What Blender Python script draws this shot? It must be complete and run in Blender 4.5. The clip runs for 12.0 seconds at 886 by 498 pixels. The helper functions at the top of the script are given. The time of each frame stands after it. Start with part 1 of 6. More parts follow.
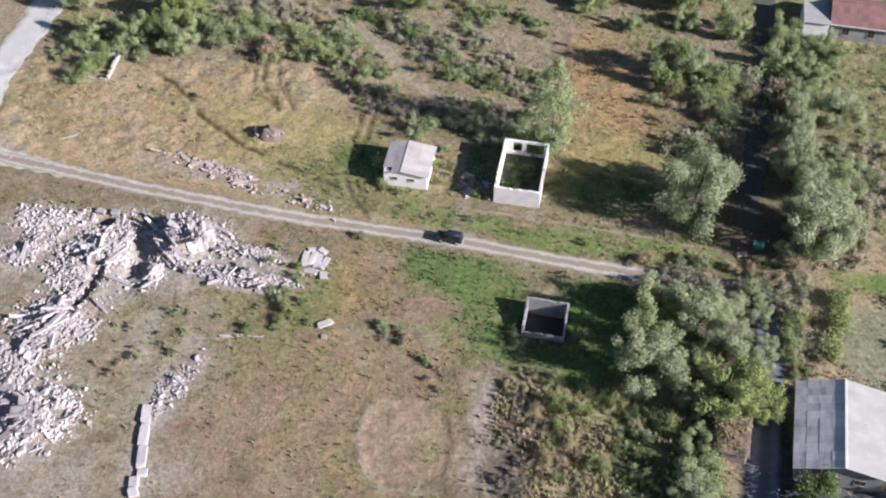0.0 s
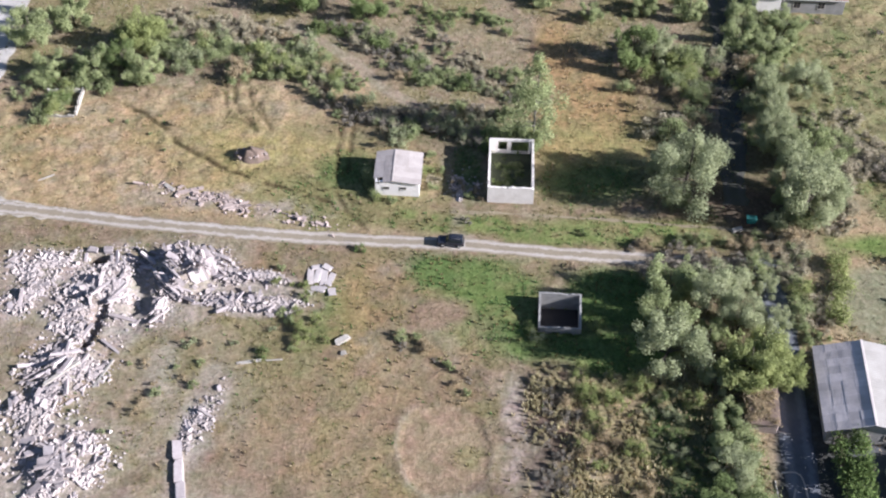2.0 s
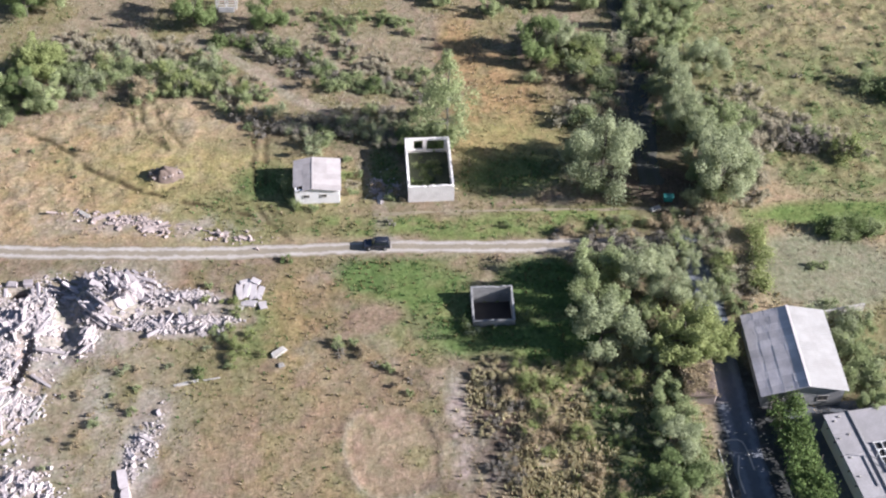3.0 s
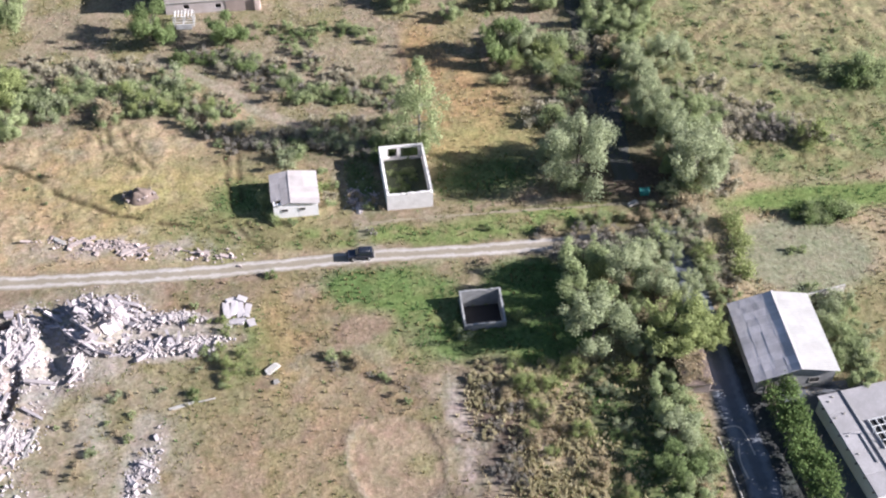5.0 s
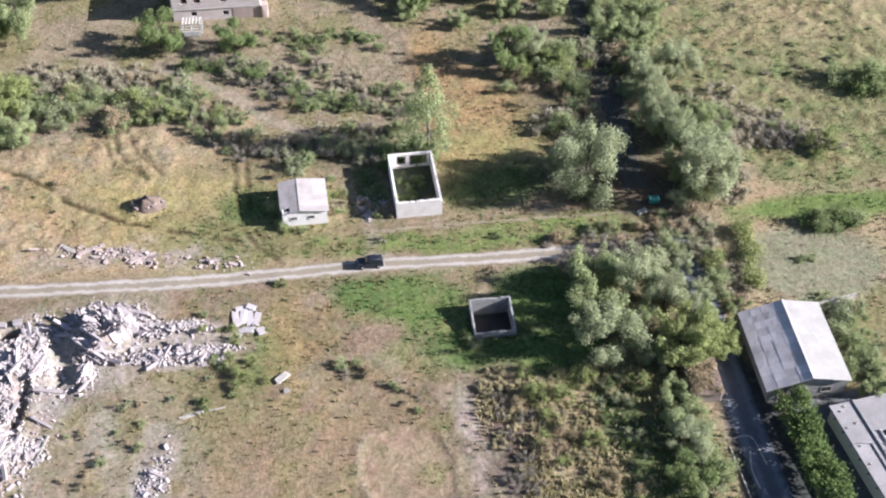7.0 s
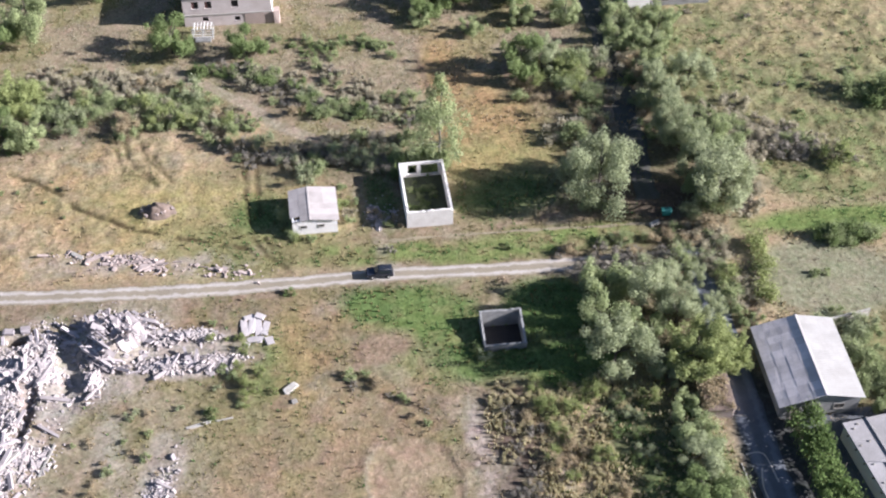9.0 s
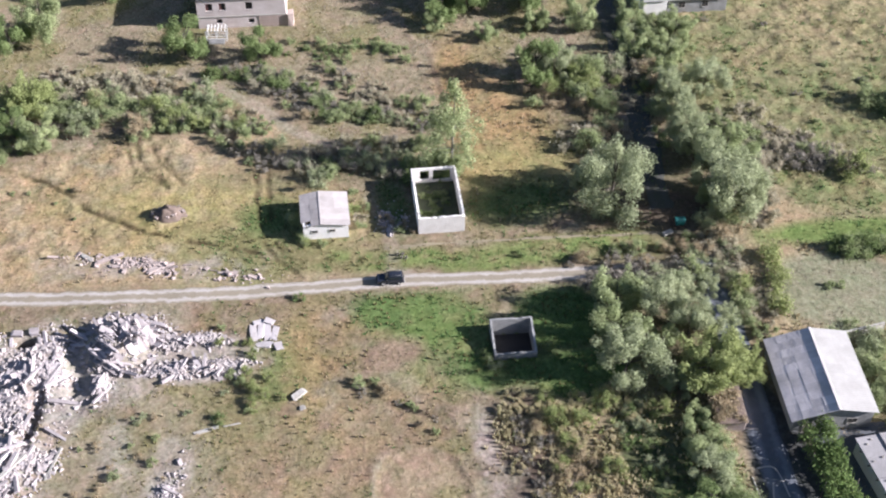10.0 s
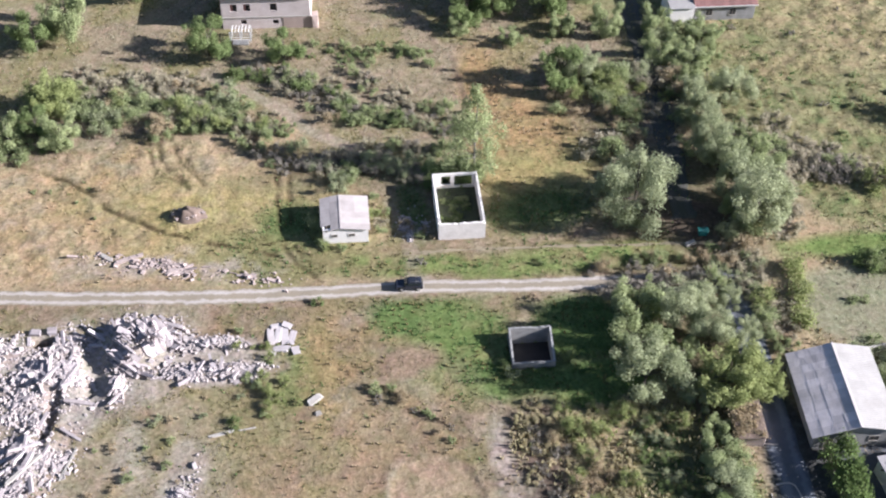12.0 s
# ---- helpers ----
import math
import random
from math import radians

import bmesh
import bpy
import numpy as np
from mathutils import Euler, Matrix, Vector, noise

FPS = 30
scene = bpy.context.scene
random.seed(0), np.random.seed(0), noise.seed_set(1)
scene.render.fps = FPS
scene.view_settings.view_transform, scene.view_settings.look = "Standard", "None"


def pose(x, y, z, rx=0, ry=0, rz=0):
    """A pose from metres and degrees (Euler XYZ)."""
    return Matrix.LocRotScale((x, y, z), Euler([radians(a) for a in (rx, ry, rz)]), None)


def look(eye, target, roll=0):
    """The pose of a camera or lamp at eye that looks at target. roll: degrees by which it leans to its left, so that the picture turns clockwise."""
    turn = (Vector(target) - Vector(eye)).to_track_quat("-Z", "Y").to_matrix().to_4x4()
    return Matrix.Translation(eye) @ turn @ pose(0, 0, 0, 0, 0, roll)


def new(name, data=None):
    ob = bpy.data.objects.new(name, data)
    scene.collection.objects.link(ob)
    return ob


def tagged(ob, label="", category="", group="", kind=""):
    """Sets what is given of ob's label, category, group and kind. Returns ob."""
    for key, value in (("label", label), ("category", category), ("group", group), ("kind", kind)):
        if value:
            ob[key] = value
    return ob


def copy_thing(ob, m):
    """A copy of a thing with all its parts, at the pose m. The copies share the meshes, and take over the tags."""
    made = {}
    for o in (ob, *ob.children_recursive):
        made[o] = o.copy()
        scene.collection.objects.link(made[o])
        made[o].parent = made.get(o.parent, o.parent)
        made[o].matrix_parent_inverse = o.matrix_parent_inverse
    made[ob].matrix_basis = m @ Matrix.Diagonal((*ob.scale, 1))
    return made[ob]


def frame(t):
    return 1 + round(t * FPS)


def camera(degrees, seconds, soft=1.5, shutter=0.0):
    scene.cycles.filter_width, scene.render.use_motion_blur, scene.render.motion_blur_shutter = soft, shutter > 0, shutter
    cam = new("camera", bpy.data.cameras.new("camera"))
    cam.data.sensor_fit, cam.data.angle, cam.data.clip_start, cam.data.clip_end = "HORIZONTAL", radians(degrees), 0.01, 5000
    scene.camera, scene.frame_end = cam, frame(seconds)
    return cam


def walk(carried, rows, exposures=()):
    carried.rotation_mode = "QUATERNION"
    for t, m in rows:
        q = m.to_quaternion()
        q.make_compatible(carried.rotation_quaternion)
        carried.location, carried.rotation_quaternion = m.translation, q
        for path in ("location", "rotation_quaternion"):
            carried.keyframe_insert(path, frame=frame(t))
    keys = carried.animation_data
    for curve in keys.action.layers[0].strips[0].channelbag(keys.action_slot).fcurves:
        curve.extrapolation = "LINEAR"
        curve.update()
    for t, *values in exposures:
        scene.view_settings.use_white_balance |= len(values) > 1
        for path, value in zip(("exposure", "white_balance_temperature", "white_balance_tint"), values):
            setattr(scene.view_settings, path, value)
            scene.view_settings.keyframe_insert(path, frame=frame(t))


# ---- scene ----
cam = camera(40.0, 12.0, soft=2.1)
METRES, EYE, TILT, LEAN, TURN = 33.9, 129.6, -46.0, -0.94, 0.0
ROWS = [
    (0.0, 0.0, 0.0, 0.0, -0.0, 0.0, -0.0),
    (0.5, -0.144, 0.0051, 0.0012, 0.18, 0.11, 0.19),
    (1.0, -0.2626, 0.0089, 0.0064, -0.26, 0.16, 0.78),
    (1.5, -0.3439, 0.0123, 0.0116, -2.19, 0.14, 3.12),
    (2.0, -0.4414, 0.0132, 0.0217, -4.64, -0.01, 5.71),
    (2.5, -0.5174, 0.015, 0.0259, -7.41, -0.28, 8.57),
    (3.0, -0.5706, 0.0184, 0.0329, -9.55, -0.61, 10.66),
    (5.0, -0.7972, 0.0611, 0.0863, -12.98, -1.1, 13.94),
    (5.5, -0.8119, 0.0675, 0.0969, -12.96, -1.06, 13.94),
    (6.0, -0.8191, 0.0707, 0.1038, -12.97, -1.04, 13.94),
    (6.5, -0.8254, 0.0744, 0.1112, -12.97, -0.98, 13.93),
    (8.5, -0.8272, 0.1008, 0.1343, -12.72, -0.79, 13.61),
    (9.0, -0.818, 0.1153, 0.1533, -12.52, -0.74, 13.34),
    (9.5, -0.8013, 0.138, 0.169, -12.1, -0.59, 12.83),
    (10.0, -0.7987, 0.1463, 0.175, -11.89, -0.54, 12.56),
    (10.5, -0.7917, 0.1562, 0.1822, -11.6, -0.49, 12.27),
    (11.0, -0.7848, 0.1627, 0.1869, -11.29, -0.42, 11.99),
    (11.5, -0.7774, 0.17, 0.1925, -10.93, -0.33, 11.69),
    (12.0, -0.7735, 0.1756, 0.1996, -10.78, -0.31, 11.5),
]
walk(cam, [(t, pose(0, 0, EYE, TILT, LEAN, TURN) @ pose(METRES * x, METRES * y, METRES * z, 90 + pitch, roll, yaw)) for t, x, y, z, yaw, pitch, roll in ROWS],
     exposures=[(0.0, 1.32, 6080, 17), (3.0, 1.53, 6080, 17), (5.0, 1.68, 6080, 17), (9.5, 1.60, 6080, 17), (12.0, 1.61, 6080, 17)])

# ---------------------------------------------------------------- light
SUN_EL, SUN_AZ = 23.5, 111.5
world = bpy.data.worlds.new("world")
scene.world = world
world.use_nodes = True
wn = world.node_tree
sky = wn.nodes.new("ShaderNodeTexSky")
sky.sky_type = "NISHITA"
sky.sun_disc = False
sky.sun_elevation, sky.sun_rotation = radians(SUN_EL), radians(SUN_AZ)
sky.dust_density = 1.0
sky.ozone_density = 2.5
wn.links.new(sky.outputs[0], wn.nodes["Background"].inputs[0])
wn.nodes["Background"].inputs[1].default_value = 0.04
sun_way = Vector((math.sin(radians(SUN_AZ)) * math.cos(radians(SUN_EL)), math.cos(radians(SUN_AZ)) * math.cos(radians(SUN_EL)), math.sin(radians(SUN_EL))))
sun = new("sun", bpy.data.lights.new("sun", "SUN"))
sun.data.energy, sun.data.angle, sun.data.color = 5.0, radians(0.53), (1.0, 0.97, 0.93)
sun.matrix_world = look(sun_way * 300 + Vector((0, 120, 0)), (0, 120, 0))

# ---------------------------------------------------------------- materials


def node_material(name):
    m = bpy.data.materials.new(name)
    m.use_nodes = True
    nt = m.node_tree
    return m, nt, nt.nodes["Principled BSDF"]


def mixed(nt, fac, a, b, kind="MIX"):
    n = nt.nodes.new("ShaderNodeMix")
    n.data_type, n.blend_type = "RGBA", kind
    for sock, v in ((n.inputs[0], fac), (n.inputs[6], a), (n.inputs[7], b)):
        if isinstance(v, bpy.types.NodeSocket):
            nt.links.new(v, sock)
        elif isinstance(v, (int, float)):
            sock.default_value = v
        else:
            sock.default_value = (*v, 1)
    return n.outputs[2]


def noise_of(nt, scale, detail=4.0, rough=0.6, lo=0.3, hi=0.7, coord=None):
    t = nt.nodes.new("ShaderNodeTexNoise")
    t.inputs["Scale"].default_value, t.inputs["Detail"].default_value, t.inputs["Roughness"].default_value = scale, detail, rough
    if coord is not None:
        nt.links.new(coord, t.inputs["Vector"])
    r = nt.nodes.new("ShaderNodeMapRange")
    r.inputs[1].default_value, r.inputs[2].default_value = lo, hi
    nt.links.new(t.outputs[0], r.inputs[0])
    return r.outputs[0]


def bumped(nt, bsdf, height, strength, distance):
    b = nt.nodes.new("ShaderNodeBump")
    b.inputs["Strength"].default_value, b.inputs["Distance"].default_value = strength, distance
    nt.links.new(height, b.inputs["Height"])
    nt.links.new(b.outputs[0], bsdf.inputs["Normal"])


def surface(name, base, stain, rough=0.85, big=0.5, small=6.0, amount=0.6, metal=0.0, bump=0.03, per_object=0.25):
    """A weathered surface: a base colour, stains at two scales, relief and a change from piece to piece."""
    m, nt, p = node_material(name)
    pos = nt.nodes.new("ShaderNodeNewGeometry").outputs["Position"]
    large = noise_of(nt, big, 5, 0.65, 0.35, 0.7, pos)
    fine = noise_of(nt, small, 4, 0.7, 0.3, 0.75, pos)
    dark = tuple(0.55 * v for v in base)
    col = mixed(nt, large, base, stain)
    f = nt.nodes.new("ShaderNodeMath")
    f.operation = "MULTIPLY"
    f.inputs[1].default_value = amount * 0.6
    nt.links.new(fine, f.inputs[0])
    col = mixed(nt, f.outputs[0], col, dark)
    info = nt.nodes.new("ShaderNodeObjectInfo").outputs["Random"]
    r = nt.nodes.new("ShaderNodeMapRange")
    r.inputs[3].default_value, r.inputs[4].default_value = 1 - per_object, 1 + per_object * 0.3
    nt.links.new(info, r.inputs[0])
    h = nt.nodes.new("ShaderNodeVectorMath")
    h.operation = "SCALE"
    nt.links.new(col, h.inputs[0])
    nt.links.new(r.outputs[0], h.inputs["Scale"])
    nt.links.new(h.outputs[0], p.inputs["Base Color"])
    p.inputs["Roughness"].default_value, p.inputs["Metallic"].default_value = rough, metal
    bumped(nt, p, fine, 0.6, bump)
    return m


def leafy(name, a, b, c, through_light=0.45):
    """Leaves: three colours mixed leaf by leaf and plant by plant, part of the light passing through."""
    m, nt, p = node_material(name)
    isl = nt.nodes.new("ShaderNodeNewGeometry").outputs["Random Per Island"]
    info = nt.nodes.new("ShaderNodeObjectInfo").outputs["Random"]
    pos = nt.nodes.new("ShaderNodeNewGeometry").outputs["Position"]
    col = mixed(nt, isl, a, b)
    patch = noise_of(nt, 0.45, 3, 0.6, 0.35, 0.7, pos)
    col = mixed(nt, patch, col, mixed(nt, 0.7, col, c))
    col = mixed(nt, info, col, mixed(nt, 0.3, col, c))
    nt.nodes.remove(p)
    d, t, mx = nt.nodes.new("ShaderNodeBsdfDiffuse"), nt.nodes.new("ShaderNodeBsdfTranslucent"), nt.nodes.new("ShaderNodeMixShader")
    nt.links.new(col, d.inputs[0])
    nt.links.new(col, t.inputs[0])
    mx.inputs[0].default_value = through_light
    nt.links.new(d.outputs[0], mx.inputs[1])
    nt.links.new(t.outputs[0], mx.inputs[2])
    nt.links.new(mx.outputs[0], nt.nodes["Material Output"].inputs[0])
    return m


def ground_material():
    m, nt, p = node_material("ground_cover")
    att = nt.nodes.new("ShaderNodeAttribute")
    att.attribute_name = "cover"
    pos = nt.nodes.new("ShaderNodeNewGeometry").outputs["Position"]
    clod = noise_of(nt, 1.1, 6, 0.7, 0.3, 0.72, pos)
    grain = noise_of(nt, 7.0, 4, 0.75, 0.25, 0.75, pos)
    straw = noise_of(nt, 2.6, 5, 0.75, 0.45, 0.75, pos)
    col = mixed(nt, clod, mixed(nt, 1.0, att.outputs["Color"], (0.64, 0.61, 0.55), "MULTIPLY"), att.outputs["Color"])
    col = mixed(nt, mixed(nt, 1.0, straw, (0.42, 0.42, 0.42), "MULTIPLY"), col, mixed(nt, 1.0, col, (1.45, 1.38, 1.2), "MULTIPLY"))
    col = mixed(nt, mixed(nt, 1.0, grain, (0.22, 0.22, 0.22), "MULTIPLY"), col, mixed(nt, 1.0, col, (0.45, 0.45, 0.42), "MULTIPLY"))
    lump = noise_of(nt, 2.0, 3, 0.6, 0.42, 0.62, pos)
    col = mixed(nt, lump, mixed(nt, 1.0, col, (0.86, 0.85, 0.82), "MULTIPLY"), mixed(nt, 1.0, col, (1.12, 1.11, 1.08), "MULTIPLY"))
    warm = noise_of(nt, 0.33, 4, 0.65, 0.35, 0.68, pos)
    cool = noise_of(nt, 0.7, 4, 0.7, 0.48, 0.72, pos)
    col = mixed(nt, warm, mixed(nt, 1.0, col, (0.93, 1.0, 0.94), "MULTIPLY"), mixed(nt, 1.0, col, (1.07, 0.99, 1.03), "MULTIPLY"))
    col = mixed(nt, cool, col, mixed(nt, 1.0, col, (0.70, 0.76, 0.66), "MULTIPLY"))
    nt.links.new(col, p.inputs["Base Color"])
    p.inputs["Roughness"].default_value = 0.95
    p.inputs["Specular IOR Level"].default_value = 0.1
    bumped(nt, p, clod, 0.5, 0.16)
    return m


def track_material(name, rut, crown, wide, broken=0.36, patchy=0.35):
    """A track: pale ruts, a crown of dry grass between them, both broken up. 'across' runs from -1 to 1."""
    m, nt, p = node_material(name)
    att = nt.nodes.new("ShaderNodeAttribute")
    att.attribute_name = "across"
    pos = nt.nodes.new("ShaderNodeNewGeometry").outputs["Position"]
    patch = noise_of(nt, patchy, 5, 0.65, 0.35, 0.65, pos)
    grit = noise_of(nt, 5.0, 5, 0.75, 0.3, 0.75, pos)
    shift = nt.nodes.new("ShaderNodeMath")
    shift.operation = "MULTIPLY_ADD"
    nt.links.new(noise_of(nt, 0.9, 6, 0.75, 0.0, 1.0, pos), shift.inputs[0])
    shift.inputs[1].default_value = 1.0
    base = nt.nodes.new("ShaderNodeMath")
    base.operation = "SUBTRACT"
    nt.links.new(att.outputs["Fac"], base.inputs[0])
    base.inputs[1].default_value = 0.5
    nt.links.new(base.outputs[0], shift.inputs[2])
    a = nt.nodes.new("ShaderNodeMath")
    a.operation = "ABSOLUTE"
    nt.links.new(shift.outputs[0], a.inputs[0])
    r = nt.nodes.new("ShaderNodeMapRange")
    r.inputs[1].default_value, r.inputs[2].default_value, r.inputs[3].default_value, r.inputs[4].default_value = 0.24, 0.42, wide, 0.0
    nt.links.new(a.outputs[0], r.inputs[0])
    e = nt.nodes.new("ShaderNodeMapRange")
    e.inputs[1].default_value, e.inputs[2].default_value = 0.62, 0.9
    nt.links.new(a.outputs[0], e.inputs[0])
    both = nt.nodes.new("ShaderNodeMath")
    both.operation = "MAXIMUM"
    nt.links.new(r.outputs[0], both.inputs[0])
    nt.links.new(e.outputs[0], both.inputs[1])
    k = nt.nodes.new("ShaderNodeMath")
    k.operation = "MULTIPLY_ADD"
    nt.links.new(patch, k.inputs[0])
    k.inputs[1].default_value = broken
    nt.links.new(both.outputs[0], k.inputs[2])
    k.use_clamp = True
    col = mixed(nt, k.outputs[0], rut, crown)
    g = nt.nodes.new("ShaderNodeMath")
    g.operation = "MULTIPLY"
    g.inputs[1].default_value = 0.35
    nt.links.new(grit, g.inputs[0])
    col = mixed(nt, g.outputs[0], col, tuple(0.5 * v for v in rut))
    nt.links.new(col, p.inputs["Base Color"])
    p.inputs["Roughness"].default_value = 0.93
    bumped(nt, p, grit, 0.5, 0.06)
    return m


def glass_material():
    m, nt, p = node_material("dark_glass")
    p.inputs["Base Color"].default_value = (0.02, 0.025, 0.03, 1)
    p.inputs["Roughness"].default_value = 0.08
    return m


MAT_GROUND = ground_material()
MAT_TRACK = track_material("track_gravel", (0.42, 0.382, 0.345), (0.225, 0.188, 0.132), 0.9)
MAT_WHITE_ROAD = track_material("white_gravel", (0.475, 0.458, 0.437), (0.345, 0.325, 0.295), 0.15)
MAT_MOUTH = track_material("mouth_gravel", (0.46, 0.435, 0.405), (0.30, 0.265, 0.215), 0.1)
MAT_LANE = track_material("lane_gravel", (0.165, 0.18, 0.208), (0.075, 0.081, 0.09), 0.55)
# earth of the upper lane, coloured near black for the shade on it
MAT_SHADED_LANE = track_material("shaded_lane_earth", (0.075, 0.073, 0.066), (0.06, 0.062, 0.045), 0.6)
MAT_SPOIL = surface("spoil_earth", (0.185, 0.135, 0.11), (0.13, 0.098, 0.075), 0.95, 0.9, 4.0, 0.7)
MAT_PATH = track_material("path_earth", (0.25, 0.208, 0.14), (0.20, 0.168, 0.10), 0.3)
MAT_CHALK = track_material("pale_dust", (0.43, 0.40, 0.37), (0.30, 0.265, 0.21), 0.0)
MAT_PLASTER = surface("old_white_plaster", (0.85, 0.82, 0.80), (0.78, 0.745, 0.72), 0.9, 0.6, 5.0, 0.5)
MAT_PALE_PINK = surface("faded_pink_plaster", (0.67, 0.595, 0.575), (0.53, 0.45, 0.42), 0.9, 0.4, 5.0, 0.6)
MAT_RUIN = surface("bare_ruin_plaster", (0.81, 0.77, 0.735), (0.64, 0.60, 0.565), 0.92, 0.9, 5.0, 0.6)
MAT_WALL_TOP = surface("broken_masonry", (0.429, 0.41, 0.377), (0.312, 0.28, 0.24), 0.92, 1.5, 7.0, 0.7)
MAT_CONCRETE = surface("grey_concrete", (0.339, 0.335, 0.329), (0.236, 0.231, 0.222), 0.92, 0.9, 6.0, 0.7)
MAT_CRUMBS = surface("dusty_crumbs", (0.48, 0.43, 0.42), (0.36, 0.31, 0.285), 0.92, 0.5, 5.0, 0.6)
MAT_PINK_STONE = surface("pink_stone", (0.44, 0.365, 0.335), (0.34, 0.265, 0.235), 0.92, 1.5, 6.0, 0.6, per_object=0.4)
MAT_RUBBLE = surface("pale_rubble", (0.465, 0.42, 0.42), (0.36, 0.305, 0.30), 0.92, 0.9, 6.0, 0.7, per_object=0.5)
MAT_SLAB = surface("weathered_slab", (0.56, 0.51, 0.50), (0.45, 0.40, 0.39), 0.92, 0.9, 5.0, 0.6)
MAT_SHEET = surface("fibre_cement_sheet", (0.70, 0.635, 0.625), (0.52, 0.47, 0.455), 0.95, 0.5, 3.5, 0.6, per_object=0.2)
MAT_HUT_SHEET = surface("hut_roof_sheet", (0.43, 0.39, 0.375), (0.335, 0.30, 0.285), 0.95, 0.6, 4.0, 0.4, per_object=0.18)
MAT_WHITE_SHEET = surface("white_metal_sheet", (0.34, 0.327, 0.312), (0.27, 0.255, 0.24), 0.6, 0.5, 3.0, 0.3, per_object=0.08)
MAT_ROOF_SLAB = surface("pale_roof_slab", (0.33, 0.31, 0.312), (0.25, 0.236, 0.232), 0.9, 0.5, 4.0, 0.5, per_object=0.12)
MAT_RED_SHEET = surface("red_brown_roof", (0.234, 0.111, 0.0975), (0.176, 0.091, 0.0845), 0.8, 0.6, 4.0, 0.5)
MAT_PINK = surface("pink_plaster", (0.442, 0.345, 0.305), (0.358, 0.286, 0.254), 0.9, 0.7, 5.0, 0.5)
MAT_WOOD = surface("grey_wood", (0.195, 0.163, 0.13), (0.13, 0.111, 0.091), 0.9, 2.0, 12.0, 0.6)
MAT_WHITE_PAINT = surface("white_paint", (0.738, 0.729, 0.711), (0.63, 0.621, 0.594), 0.6, 1.0, 6.0, 0.3)
# near black of unlit interiors, painted on flat panels
MAT_UNLIT = surface("unlit_inside", (0.0325, 0.0312, 0.0292), (0.0228, 0.0228, 0.0228), 0.95, 1.0, 5.0, 0.4)
# cellar floor earth, near black because its shade is in the colour
MAT_SHADED_EARTH = surface("shaded_earth", (0.048, 0.043, 0.042), (0.036, 0.033, 0.033), 0.95, 0.8, 4.0, 0.6)
# even dark green for the weedy floor of the ruin
MAT_RUIN_FLOOR = surface("dark_green_floor", (0.0488, 0.0618, 0.0292), (0.0358, 0.039, 0.0228), 0.95, 0.9, 5.0, 0.6)
MAT_BARK = surface("bark", (0.111, 0.091, 0.0715), (0.0715, 0.0618, 0.052), 0.95, 2.0, 9.0, 0.7)
MAT_PALE_BARK = surface("pale_bark", (0.255, 0.243, 0.212), (0.17, 0.158, 0.134), 0.95, 2.0, 9.0, 0.6)
MAT_CAR = surface("dark_blue_car_paint", (0.022, 0.028, 0.045), (0.03, 0.033, 0.042), 0.25, 1.0, 6.0, 0.2)
MAT_RUBBER = surface("rubber", (0.025, 0.025, 0.025), (0.04, 0.038, 0.035), 0.9, 3.0, 9.0, 0.3)
MAT_STEEL = surface("dull_steel", (0.293, 0.293, 0.293), (0.215, 0.202, 0.189), 0.5, 2.0, 9.0, 0.3, 0.7)
MAT_TEAL = surface("teal_plastic", (0.0225, 0.203, 0.18), (0.0225, 0.15, 0.135), 0.55, 1.5, 8.0, 0.3)
MAT_YARD = surface("yard_concrete", (0.135, 0.142, 0.158), (0.095, 0.10, 0.11), 0.9, 0.5, 4.0, 0.5)
MAT_GLASS = glass_material()
MAT_LAMP = surface("lamp_glass", (0.39, 0.39, 0.364), (0.325, 0.312, 0.293), 0.2, 3.0, 9.0, 0.2)
LEAF_SILVER = leafy("silver_leaves", (0.335, 0.366, 0.222), (0.468, 0.49, 0.318), (0.24, 0.278, 0.152), 0.42)
LEAF_OLIVE = leafy("olive_leaves", (0.31, 0.36, 0.178), (0.45, 0.485, 0.273), (0.228, 0.272, 0.132), 0.42)
LEAF_VINE = leafy("vine_leaves", (0.14, 0.21, 0.071), (0.248, 0.305, 0.12), (0.086, 0.133, 0.046), 0.35)
LEAF_GREEN = leafy("green_leaves", (0.185, 0.248, 0.1), (0.29, 0.345, 0.155), (0.135, 0.18, 0.075), 0.42)
LEAF_YELLOW = leafy("yellow_green_leaves", (0.285, 0.325, 0.13), (0.4, 0.425, 0.2), (0.215, 0.255, 0.105), 0.42)
LEAF_DRY = leafy("dry_brown_leaves", (0.379, 0.308, 0.204), (0.492, 0.402, 0.266), (0.312, 0.255, 0.161), 0.25)
LEAF_PURPLE = leafy("dead_grey_stalks", (0.27, 0.243, 0.208), (0.36, 0.325, 0.278), (0.215, 0.2, 0.162), 0.3)
GRASS_GOLD = leafy("golden_straw", (0.318, 0.255, 0.158), (0.395, 0.32, 0.2), (0.28, 0.221, 0.111), 0.3)
GRASS_BROWN = leafy("brown_straw", (0.206, 0.172, 0.129), (0.275, 0.235, 0.18), (0.165, 0.146, 0.101), 0.25)
GRASS_OLIVE = leafy("olive_grass", (0.215, 0.19, 0.092), (0.30, 0.255, 0.135), (0.168, 0.17, 0.072), 0.35)
GRASS_GREEN = leafy("green_grass", (0.114, 0.195, 0.0683), (0.182, 0.267, 0.104), (0.0845, 0.15, 0.0553), 0.4)
WEED_STRAW = leafy("tall_straw_weeds", (0.48, 0.41, 0.27), (0.58, 0.5, 0.34), (0.4, 0.385, 0.21), 0.45)
